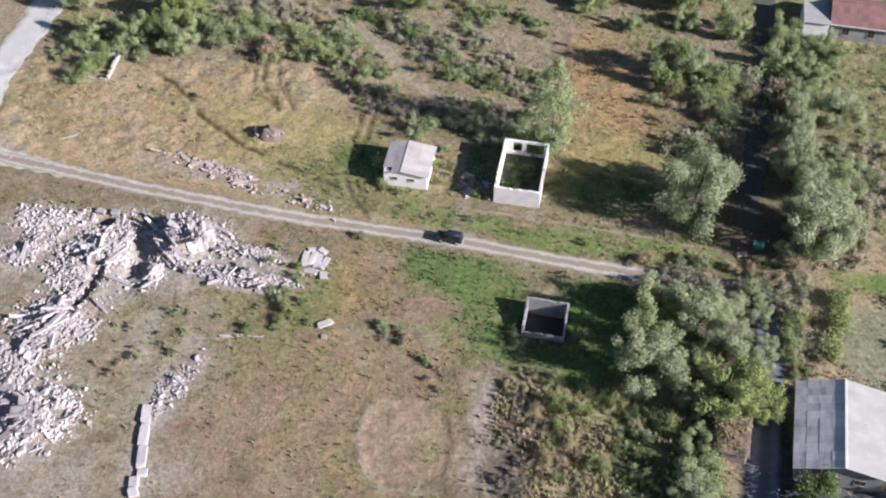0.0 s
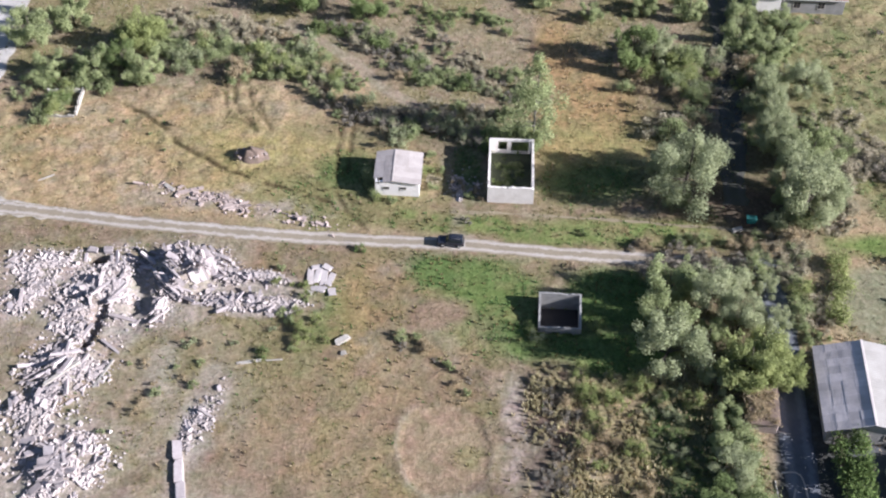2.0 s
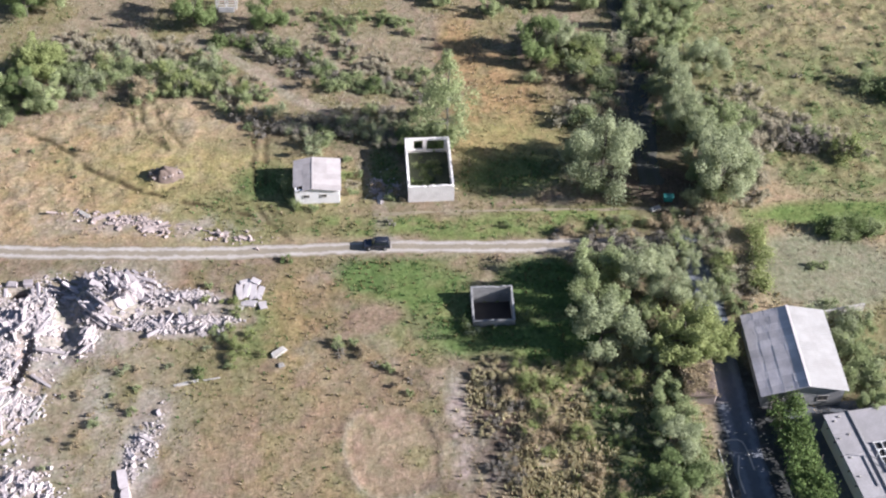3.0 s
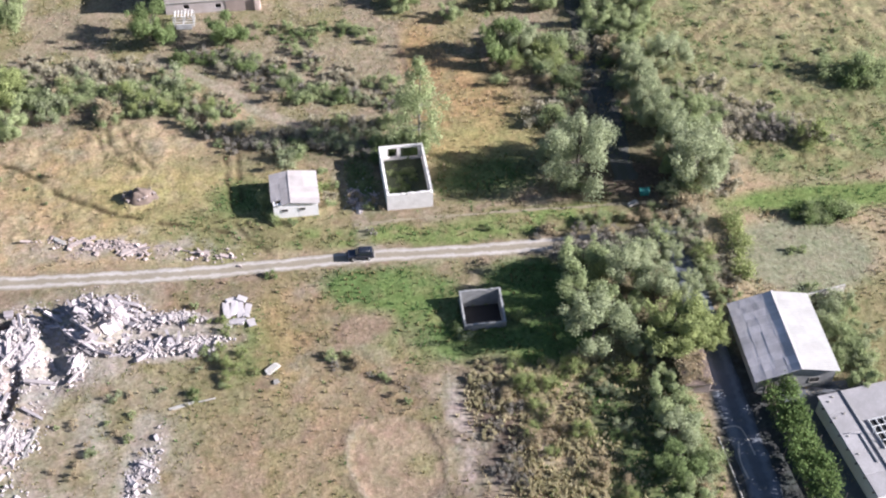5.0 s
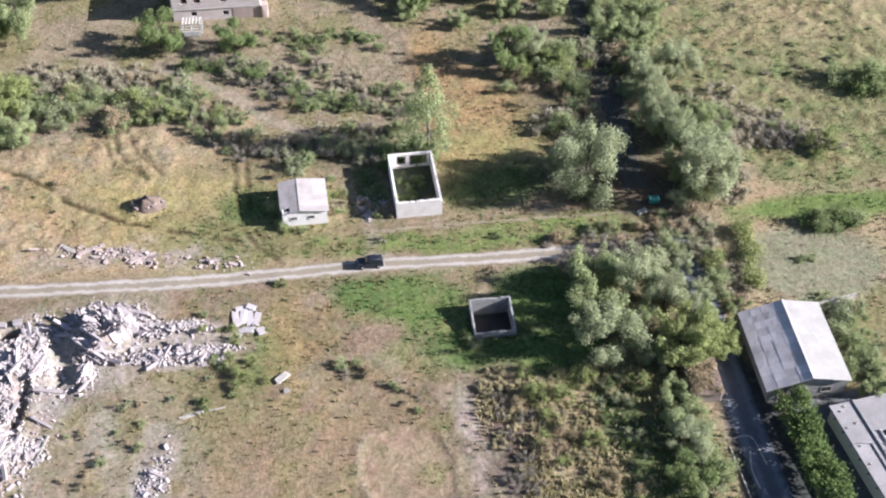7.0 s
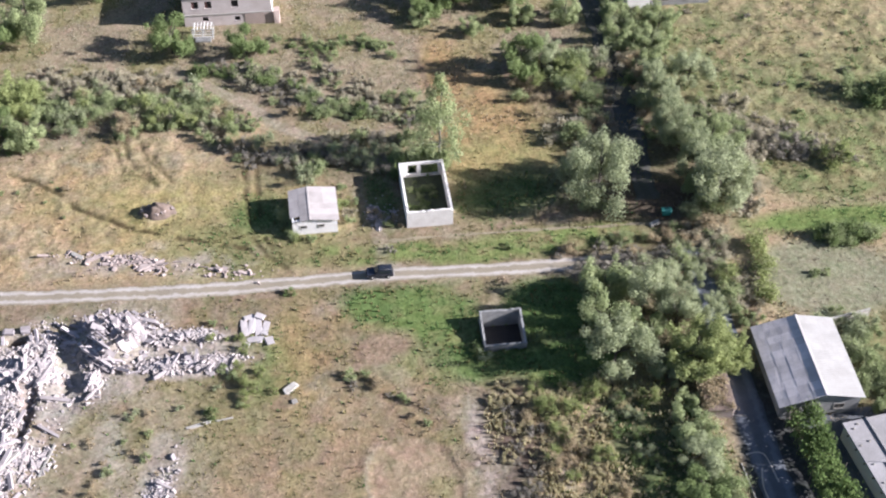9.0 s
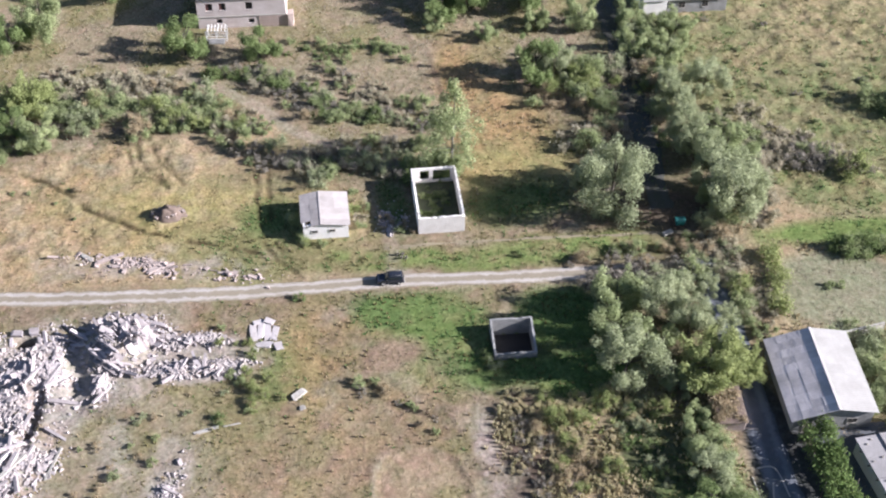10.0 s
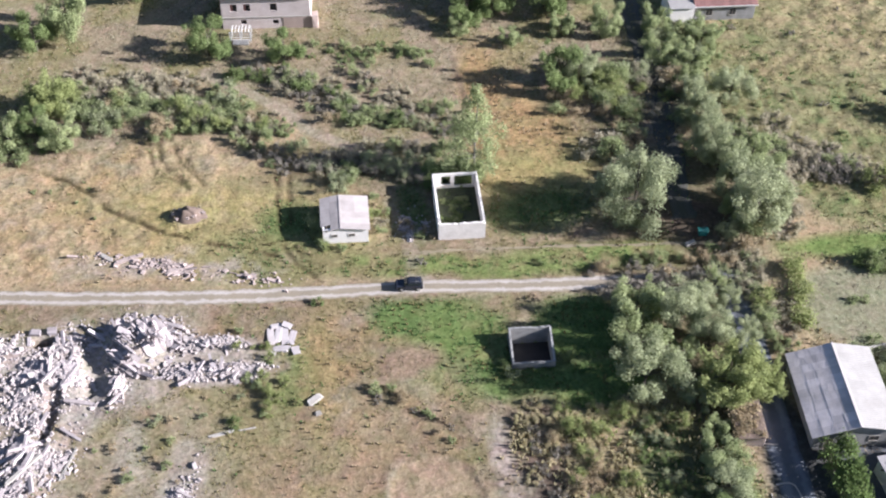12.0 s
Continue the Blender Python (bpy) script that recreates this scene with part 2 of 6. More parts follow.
LEAF_TAN = leafy("grey_tan_twigs", (0.42, 0.37, 0.285), (0.53, 0.475, 0.375), (0.35, 0.335, 0.22), 0.35)

# ---------------------------------------------------------------- the lie of the land


def lattice(ix, iy, s):
    n = (ix * 374761393 + iy * 668265263 + s * 144269504) & 0xFFFFFFFF
    n = ((n ^ (n >> 13)) * 1274126177) & 0xFFFFFFFF
    return ((n ^ (n >> 16)) & 0xFFFF) / 65535.0


def value_noise(x, y, s=0):
    ix, iy = np.floor(x).astype(np.int64), np.floor(y).astype(np.int64)
    fx, fy = x - ix, y - iy
    fx, fy = fx * fx * (3 - 2 * fx), fy * fy * (3 - 2 * fy)
    a, b = lattice(ix, iy, s), lattice(ix + 1, iy, s)
    c, d = lattice(ix, iy + 1, s), lattice(ix + 1, iy + 1, s)
    return (a * (1 - fx) + b * fx) * (1 - fy) + (c * (1 - fx) + d * fx) * fy


def fbm(x, y, scale, s=0, octaves=4):
    v, k, total = 0.0, 1.0, 0.0
    for o in range(octaves):
        v = v + k * value_noise(x / scale * 2 ** o, y / scale * 2 ** o, s + 17 * o)
        total, k = total + k, k * 0.55
    return v / total


def blob(x, y, cx, cy, rx, ry, turn=0.0, edge=0.35):
    """1 inside an ellipse, 0 outside, with a soft rim."""
    c, s = math.cos(radians(turn)), math.sin(radians(turn))
    u, v = ((x - cx) * c + (y - cy) * s) / rx, (-(x - cx) * s + (y - cy) * c) / ry
    return np.clip((1 + edge - np.sqrt(u * u + v * v)) / (2 * edge), 0, 1)


def road_y(x):
    return 127.6 - 0.226 * x


# rubble heaps: x, y, half length, half width, turn, height
HEAPS = {
    "great heap": (-36.4, 126.2, 5.6, 4.9, 12, 2.9),
    "heap spur": (-39.6, 119.6, 1.2, 2.8, -8, 0.9),
    "east tail": (-27.4, 118.6, 6.4, 1.5, -12, 0.7),
    "upper tail": (-26.4, 123.6, 4.2, 1.3, -10, 0.6),
    "west bank": (-48.2, 123.0, 7.6, 5.6, 40, 0.9),
    "long bank": (-52.0, 109.5, 11.0, 4.4, 66, 0.9),
    "south heap": (-51.2, 93.6, 5.2, 5.0, 20, 1.2),
    "far bank": (-59.0, 124.5, 4.6, 2.6, 50, 0.4),
    "north bank": (-55.0, 129.6, 6.4, 3.0, -18, 0.3),
}


def ring_at(x, y):
    """The bare ring in the waste ground: 1 along its rim, less inside."""
    u, v = np.abs((x + 2.5) / 5.7), np.abs((y - 90.6) / 7.4)
    return (u ** 2.6 + v ** 2.6) ** (1 / 2.6) + 0.30 * (fbm(x, y, 3.5, 31) - 0.5)


def way_off(x, y, line):
    """How far a place lies from a line of way points."""
    best = np.full(np.shape(x), 1e9)
    for (px, py), (qx, qy) in zip(line, line[1:]):
        t = np.clip(((x - px) * (qx - px) + (y - py) * (qy - py)) / ((qx - px) ** 2 + (qy - py) ** 2), 0, 1)
        best = np.minimum(best, np.hypot(x - px - t * (qx - px), y - py - t * (qy - py)))
    return best


# old wheel ruts in the dry grass, the footpath through the scrub, the spur between hut and ruin
MAIN_RUT = ((-60, 178), (-52.5, 170.5), (-46.7, 166.2), (-43.2, 163.3), (-39.6, 158.8), (-38.5, 155.8), (-34.3, 151.9), (-30.7, 148.3), (-25.2, 144.8), (-19.2, 141.3), (-14.5, 138.7))
SIDE_RUTS = (((-29.9, 171.0), (-30.0, 165.7), (-29.8, 162.0)), ((-28.5, 170.5), (-28.6, 165.7), (-28.2, 163.1), (-25.6, 158.6)), ((-26.4, 170.5), (-25.6, 163.6), (-22.6, 157.2)), ((-29.2, 160.7), (-27.0, 159.4), (-25.0, 156.8)), ((-24.5, 164.3), (-23.7, 160.5)),
             ((-48.4, 158.4), (-49.6, 150.3), (-51, 144)), ((-45.4, 154), (-48.7, 149), (-52, 144.6)), ((-43, 151), (-46.5, 147), (-50.5, 144)), ((-13.6, 141.5), (-11.6, 135.9), (-9.9, 132.6)), ((-11.6, 140.0), (-10.0, 135.4)),
             ((-11.4, 156), (-12.2, 150.5), (-12.8, 144)), ((-9.2, 156.5), (-10.1, 151), (-10.9, 145)))
FOOTPATH = ((-18.8, 186.9), (-16.6, 182.9), (-11.5, 178.2), (-7.2, 172.6), (-4.6, 167.0), (-1.0, 163.0), (3.0, 159.5))
SPUR = ((3.4, 127.6), (4.3, 131), (5.0, 134), (5.4, 138.5), (4.4, 146))


def rut_at(x, y):
    """1 in the furrows of the wheel ruts, which are broken here and there."""
    u, v = x + 0.5 * (fbm(x, y, 2.0, 171, 2) - 0.5), y + 0.5 * (fbm(x, y, 2.0, 173, 2) - 0.5)
    broken = np.clip((fbm(x, y, 1.7, 177, 2) - 0.22) * 4, 0.1, 1)
    w = np.clip((0.6 - way_off(u, v, MAIN_RUT)) / 0.25, 0, 1)
    for line in SIDE_RUTS:
        w = np.maximum(w, np.clip((0.52 - way_off(u, v, line)) / 0.25, 0, 1) * (0.35 if line[0][0] < -40 else 0.75))
    return w * broken


def height(x, y):
    x, y = np.asarray(x, float), np.asarray(y, float)
    z = 0.22 * (fbm(x, y, 5.0, 3) - 0.5) + 0.5 * (fbm(x, y, 30.0, 9, 2) - 0.5)
    for cx, cy, rx, ry, turn, h in HEAPS.values():
        z = z + 0.75 * h * blob(x, y, cx, cy, rx * 0.7, ry * 0.7, turn, 0.6) ** 1.5
    z = z + 0.6 * (fbm(x, y, 2.2, 15, 2) - 0.5) * np.clip((x - 66) / 4, 0, 1) * np.clip((y - 122) / 4, 0, 1)
    z = z + 0.36 * (fbm(x, y, 1.9, 25, 2) - 0.5) * np.clip((-14 - x) / 6, 0, 1) * np.clip((y - 143) / 4, 0, 1) * np.clip((173 - y) / 4, 0, 1)
    z = z - 0.6 * blob(x, y, -42.4, 124.0, 1.3, 6.2, -4, 0.5)
    z = z - 0.9 * blob(x, y, -48.7, 116.6, 0.8, 4.6, -17, 0.4) - 1.3 * blob(x, y, -48.8, 130.2, 1.7, 0.8, -10, 0.2)
    ring = ring_at(x, y)
    z = z - 0.12 * np.clip((1.0 - ring) / 0.14, 0, 1) + 0.14 * fbm(x, y, 3, 33) * np.exp(-((ring - 1.06) / 0.1) ** 2)
    z = z - 0.14 * rut_at(x, y)
    z = z + 0.8 * blob(x, y, -26.4, 150.4, 2.6, 1.6, 0, 0.6)
    c, s = math.cos(radians(-11)), math.sin(radians(-11))
    u, v = (x - 12.9) * c + (y - 108.6) * s, -(x - 12.9) * s + (y - 108.6) * c
    z = np.where((u > 0.1) & (u < 5.9) & (v > 0.1) & (v < 5.5), -1.4, z)
    return z


def z_at(x, y):
    return float(height(np.array([x]), np.array([y]))[0])


COVER = {
    "gold": (0.39, 0.307, 0.208), "brown": (0.262, 0.205, 0.156), "bare": (0.275, 0.208, 0.159), "olive": (0.24, 0.218, 0.12),
    "green": (0.124, 0.185, 0.0683), "bright": (0.163, 0.218, 0.078), "orange": (0.36, 0.25, 0.138), "grey": (0.298, 0.248, 0.186),
    "dust": (0.385, 0.345, 0.335), "meadow": (0.228, 0.22, 0.126), "field": (0.252, 0.25, 0.18), "weeds": (0.35, 0.285, 0.195),
    "dark": (0.143, 0.127, 0.0813), "pale": (0.305, 0.26, 0.202), "purple": (0.24, 0.202, 0.172), "straw": (0.335, 0.288, 0.138), "rut": (0.075, 0.06, 0.032), "path": (0.33, 0.282, 0.228), "smooth": (0.30, 0.232, 0.172), "strip": (0.36, 0.31, 0.29), "earth_and_shade": (0.125, 0.094, 0.085), "shade": (0.104, 0.124, 0.065), "lane_shade": (0.075, 0.078, 0.083),
}


def cover(x, y):
    """How much of each ground cover lies at a place, some dark ones standing in for shade; the rest of the code plants
    by it too.
    """
    wx = x + 5.0 * (fbm(x, y, 9.0, 41) - 0.5)
    wy = y + 5.0 * (fbm(x, y, 9.0, 57) - 0.5)
    d = wy - road_y(wx)
    one = np.ones_like(x)
    layers = [("brown", one)]
    add = lambda kind, w: layers.append((kind, np.clip(w, 0, 1)))
    patch = fbm(x, y, 7.0, 71)
    patch2 = fbm(x, y, 3.0, 83)
    add("olive", np.clip((patch - 0.54) * 4, 0, 0.4))
    mottle = fbm(x, y, 2.4, 97, 3)
    add("olive", np.clip((mottle - 0.51) * 5, 0, 0.5))
    add("pale", np.clip((fbm(x, y, 4.0, 113, 3) - 0.50) * 5, 0, 0.65))
    add("dark", np.clip((mottle - 0.6) * 6, 0, 0.45))
    add("gold", np.clip(d / 3, 0, 1) * np.clip((4 - wx) / 8, 0, 1) * np.clip((171 - wy) / 4, 0, 1))
    add("pale", 0.7 * np.clip((mottle - 0.5) * 5, 0, 1) * np.clip(d / 3, 0, 1) * np.clip((4 - wx) / 8, 0, 1) * np.clip((171 - wy) / 4, 0, 1))
    add("olive", 0.55 * np.clip((patch - 0.5) * 5, 0, 1) * np.clip(d / 3, 0, 1) * np.clip((4 - wx) / 8, 0, 1) * np.clip((171 - wy) / 4, 0, 1))
    add("orange", 0.45 * np.clip((fbm(x, y, 3.5, 121, 3) - 0.47) * 6, 0, 1) * np.clip((d - 1) / 3, 0, 1) * np.clip((-26 - wx) / 6, 0, 1) * np.clip((171 - wy) / 4, 0, 1))
    add("straw", 0.9 * blob(wx, wy, -20, 148.5, 20, 9, -22, 0.4))
    add("gold", 0.5 * blob(wx, wy, -22, 149, 19, 9, -25, 0.4) * np.clip((mottle - 0.5) * 6, 0, 1))
    add("purple", 0.9 * blob(wx, wy, -26, 150.2, 3.4, 1.6, -15, 0.3))
    add("olive", 0.8 * blob(wx, wy, -13, 141, 13, 8, -12, 0.5))
    add("green", 0.35 * blob(wx, wy, -13, 138, 10, 5, -12, 0.5))
    add("olive", np.clip((d - 1.5) / 2, 0, 1) * np.clip((9 - d) / 2, 0, 1) * np.clip((wx + 18) / 6, 0, 1) * np.clip((48 - wx) / 6, 0, 1))
    add("green", 0.55 * np.clip((patch2 - 0.45) * 5, 0, 1) * np.clip((d - 2) / 2, 0, 1) * np.clip((8 - d) / 2, 0, 1) * np.clip((wx + 12) / 6, 0, 1) * np.clip((46 - wx) / 6, 0, 1))
    add("bright", 0.75 * np.clip((mottle - 0.38) * 6, 0, 1) * np.clip((d - 1.6) / 2, 0, 1) * np.clip((8.5 - d) / 2, 0, 1) * np.clip((wx + 8) / 6, 0, 1) * np.clip((44 - wx) / 6, 0, 1))
    add("olive", np.clip((-75.5 - wx) / 2, 0, 1))
    add("grey", np.clip((wy - 171) / 4, 0, 1))
    add("olive", np.clip((wy - 171) / 4, 0, 1) * np.clip((patch - 0.42) * 5, 0, 0.8))
    add("grey", 0.9 * blob(wx, wy, 9, 166, 13, 17, 0, 0.3))
    add("olive", 0.7 * blob(wx, wy, 8, 160, 14, 8, 0, 0.3) * np.clip((patch2 - 0.35) * 4, 0, 1))
    add("olive", blob(wx, wy, 30, 148, 12, 13, -10, 0.3))
    add("orange", 0.85 * blob(wx, wy, 28, 160, 6.0, 22, -12, 0.3) * np.clip((patch2 - 0.35) * 5, 0.15, 1))
    add("orange", 0.9 * blob(wx, wy, 27.6, 172, 3.6, 9, -8, 0.35))
    add("orange", 0.7 * blob(wx, wy, 33, 155, 4.5, 6, -10, 0.5))
    add("earth_and_shade", 0.6 * blob(0.6 * x + 0.4 * wx, wy, 24.0, 171, 0.6, 9, -4, 0.5))
    add("straw", 0.7 * blob(wx, wy, 30, 147, 8, 4.5, -14, 0.5))
    add("green", 0.8 * blob(wx, wy, 27, 138, 8, 5, -12, 0.4))
    add("bare", blob(wx, wy, -17, 93, 14, 14, 0, 0.5))
    waste = np.clip((-2.0 - d) / 3, 0, 1) * np.clip((8 - wx) / 4, 0, 1)
    add("olive", 0.6 * waste * np.clip((fbm(x, y, 6.0, 131, 3) - 0.5) * 7, 0, 1))
    add("orange", 0.25 * waste * np.clip((fbm(x, y, 5.0, 137, 3) - 0.52) * 7, 0, 1))
    add("earth_and_shade", 0.35 * waste * np.clip((fbm(x, y, 3.2, 139, 4) - 0.58) * 9, 0, 1))
    add("smooth", 0.8 * waste * blob(wx, wy, -22, 90, 9, 5.5, 20, 0.5) * np.clip((patch2 - 0.3) * 4, 0, 1))
    add("olive", 0.8 * blob(wx, wy, -16, 113, 7, 9, 0, 0.4) * np.clip((patch2 - 0.35) * 5, 0, 1))
    add("green", 0.6 * blob(wx, wy, -17, 116, 3.5, 7, 10, 0.4) * np.clip((patch2 - 0.3) * 5, 0, 1))
    for a in ((2, 121.5, 6.5, 3.2), (8, 116.5, 7, 5.5), (12.5, 108, 7, 4.5), (23, 103.5, 9, 4.0), (24, 113, 7, 6)):
        add("green", blob(wx, wy, *a, -12, 0.25))
    add("bright", 0.6 * blob(wx, wy, 9, 115, 11, 8, -12, 0.4) * np.clip((fbm(x, y, 2.6, 161, 3) - 0.45) * 7, 0, 1))
    add("olive", 0.35 * blob(wx, wy, 9, 115, 11, 8, -12, 0.4) * np.clip((fbm(x, y, 3.4, 163, 3) - 0.52) * 7, 0, 1))
    add("dust", 0.8 * blob(x, y, 4.0, 127.2, 2.6, 1.7, 0, 0.4))
    add("bare", blob(wx, wy, -0.6, 113.8, 4.4, 2.8, 0, 0.3))
    add("weeds", np.clip((wx - 9.6 - 0.22 * (wy - 98)) / 1.5, 0, 1) * np.clip((101 - wy) / 3, 0, 1) * np.clip((39 - wx) / 4, 0, 1))
    add("purple", blob(wx, wy, 10.6, 89, 3.4, 10, -12, 0.4))
    add("weeds", np.clip((wx - 10) / 2, 0, 1) * np.clip((100 - wy) / 3, 0, 1) * np.clip((24 - wx) / 3, 0, 1))
    add("earth_and_shade", 0.85 * blob(wx, wy, 12.0, 91.5, 2.6, 5.5, -14, 0.4) * np.clip((patch2 - 0.3) * 6, 0, 1))
    add("strip", 0.9 * blob(0.5 * (x + wx), wy, 6.9, 92.4, 1.7, 9.5, -12.5, 0.35) * np.clip((mottle - 0.25) * 4, 0.3, 1))
    add("strip", 0.8 * blob(wx, wy, 16.5, 86.0, 1.3, 2.2, -20, 0.4))
    # green undergrowth of the grove, tree shade mixed into its dark colour
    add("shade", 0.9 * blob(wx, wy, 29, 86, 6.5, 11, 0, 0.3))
    add("green", 0.7 * blob(wx, wy, 26, 76, 6, 5, 0, 0.4))
    add("orange", 0.5 * blob(wx, wy, -11.5, 116, 4.2, 11, -8, 0.5) * np.clip((patch2 - 0.3) * 5, 0, 1))
    add("olive", 0.9 * blob(wx, wy, 52.5, 108, 4.5, 11, -12, 0.3))
    # ground behind the hut darkened to stand in for shrub shadows
    add("dark", 0.6 * blob(wx, wy, -2, 154, 14, 4, -12, 0.4))
    add("dust", 0.8 * blob(wx, wy, -71, 147, 5, 3.5, 0, 0.4))
    # shade beside the lane, painted as a near-black strip of ground
    add("lane_shade", np.clip((x - (38.5 + 0.27 * (y - 82.5))) / 0.8, 0, 1) * np.clip(((48.5 + 0.27 * (y - 82.5)) - x) / 0.8, 0, 1) * np.clip((105 - y) / 4, 0, 1))
    ring = ring_at(x, y)
    add("dark", 0.25 * np.exp(-((ring - 1.18) / 0.13) ** 2) * np.clip((x + y - 89.5) / 5, 0, 1) * np.clip((fbm(x, y, 2.5, 37) - 0.3) * 4, 0, 1))
    add("pale", 1.1 * np.exp(-((ring - 1.03) / 0.07) ** 2) * np.clip((91.0 - x * 1.4 - y) / 6, 0.0, 1))
    add("smooth", np.clip((1.0 - ring) / 0.06, 0, 1))
    add("olive", 0.7 * blob(wx, wy, 0.6, 88.4, 2.0, 1.5, 0, 0.5))
    add("earth_and_shade", 0.6 * blob(wx, wy, 1.4, 83.4, 2.4, 1.5, 0, 0.5))
    add("earth_and_shade", 0.5 * blob(wx, wy, -33.5, 90.5, 2.2, 4.0, -10, 0.6))
    add("olive", 0.8 * blob(wx, wy, -35, 109, 14, 11, -20, 0.4) * np.clip((patch2 - 0.28) * 4, 0.25, 1))
    add("dust", 0.7 * blob(wx, wy, -30, 140.5, 14, 2.6, -14, 0.5) * np.clip((patch2 - 0.4) * 6, 0, 1))
    rubbly = np.clip((-25 - wx) / 8, 0, 1) * np.clip((134 - wy) / 3, 0, 1)
    add("pale", 0.75 * rubbly * np.clip((fbm(x, y, 4.5, 151, 3) - 0.35) * 4, 0, 1))
    add("dust", 0.5 * rubbly * np.clip((fbm(x, y, 6.5, 157, 3) - 0.42) * 5, 0, 1))
    for cx, cy, rx, ry, turn, h in HEAPS.values():
        add("dust", 0.9 * blob(wx, wy, cx, cy, rx * 1.15, ry * 1.15, turn, 0.45) * np.clip((patch2 - 0.22) * 4, 0.35, 1))
    add("earth_and_shade", 0.75 * blob(wx, wy, -48.7, 116.6, 1.0, 5.0, -17, 0.4))
    add("dust", 0.85 * blob(wx, wy, -44.2, 119.5, 3.4, 5.2, 0, 0.5))
    add("dust", 0.75 * blob(wx, wy, -27.5, 121.2, 7.5, 3.6, -12, 0.4) * np.clip((patch2 - 0.25) * 5, 0.2, 1))
    add("dust", 0.6 * blob(wx, wy, -37.5, 117.4, 4.5, 2.4, -12, 0.5))
    # pit bottom is darkened in the cover as well as sunk
    add("earth_and_shade", 0.8 * blob(x, y, -48.8, 130.2, 1.7, 0.8, -10, 0.3))
    add("dust", 0.95 * blob(wx, wy, -34.0, 97.5, 2.0, 6.5, -24, 0.5))
    add("dust", 0.8 * blob(wx, wy, -36.6, 85, 2.0, 5.0, 10, 0.5))
    add("meadow", np.clip((wx - 64 + 0.25 * (wy - 130)) / 6, 0, 1) * np.clip((wy - 118) / 4, 0, 1))
    add("olive", 0.8 * np.clip((wx - 64) / 6, 0, 1) * np.clip((wy - 118) / 4, 0, 1) * np.clip((patch - 0.48) * 6, 0, 1) * np.clip((185 - wy) / 10, 0, 1))
    add("green", 0.45 * np.clip((wx - 64) / 6, 0, 1) * np.clip((wy - 118) / 4, 0, 1) * np.clip((mottle - 0.46) * 6, 0, 1))
    add("gold", 0.4 * np.clip((wx - 70) / 6, 0, 1) * np.clip((wy - 140) / 10, 0, 1) * np.clip((fbm(x, y, 5, 66) - 0.5) * 6, 0, 1))
    add("gold", 0.5 * np.clip((wx - 84) / 10, 0, 1) * np.clip((wy - 146) / 12, 0, 1) * np.clip((mottle - 0.3) * 4, 0, 1))
    add("weeds", np.clip((wx - 46) / 3, 0, 1) * np.clip((121 - wy) / 3, 0, 1))
    add("gold", 0.8 * blob(wx, wy, 64, 123, 7, 3, -13, 0.4))
    add("bright", np.clip((wx - 57) / 3, 0, 1) * blob(x, y, 78, 116, 22, 3.0, -13, 0.3))
    add("olive", 0.9 * np.clip((wx - 57) / 3, 0, 1) * np.clip((100 - wy) / 3, 0, 1))
    add("field", blob(x, y, 66, 106.5, 11, 8, -13, 0.15))
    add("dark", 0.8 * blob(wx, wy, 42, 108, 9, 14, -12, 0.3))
    # these two put the lane trees' shadow into the ground colour
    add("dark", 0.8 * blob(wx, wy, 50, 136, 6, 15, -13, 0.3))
    add("earth_and_shade", 0.8 * blob(wx, wy, 49.5, 129, 5.5, 5.5, -13, 0.3))
    add("gold", 0.7 * blob(wx, wy, 63.5, 124.5, 4.5, 3.2, -13, 0.4))
    add("purple", 0.8 * blob(wx, wy, 52, 158, 5, 9, -13, 0.4))
    # dark green laid over the cast shadows of hut and ruin, to deepen them
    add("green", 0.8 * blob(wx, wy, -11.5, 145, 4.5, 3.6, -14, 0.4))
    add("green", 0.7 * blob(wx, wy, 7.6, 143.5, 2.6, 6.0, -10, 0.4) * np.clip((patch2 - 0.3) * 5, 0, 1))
    add("path", 0.95 * np.clip((1.5 - way_off(0.6 * x + 0.4 * wx, 0.6 * y + 0.4 * wy, FOOTPATH)) / 0.6, 0, 1))
    add("path", 0.75 * np.clip((1.3 - way_off(0.5 * (x + wx), 0.5 * (y + wy), SPUR)) / 0.8, 0, 1) * np.clip((mottle - 0.25) * 4, 0.3, 1))
    add("rut", 0.9 * rut_at(x, y))
    weights = {k: np.zeros_like(x) for k in COVER}
    for kind, w in layers:
        for k in weights:
            weights[k] = weights[k] * (1 - w)
        weights[kind] = weights[kind] + w
    return weights


def stretched(lo, hi, step, reach):
    inner = np.arange(lo, hi + step / 2, step)
    outer, gap, edge = [], step, 0.0
    while edge < reach:
        gap *= 1.35
        edge += gap
        outer.append(edge)
    outer = np.array(outer)
    return np.concatenate([(lo - outer)[::-1], inner, hi + outer])


def mesh_of(name, verts, faces, material, smooth=False):
    me = bpy.data.meshes.new(name)
    me.from_pydata(verts, [], faces)
    me.materials.append(material)
    if smooth:
        me.shade_smooth()
    return me


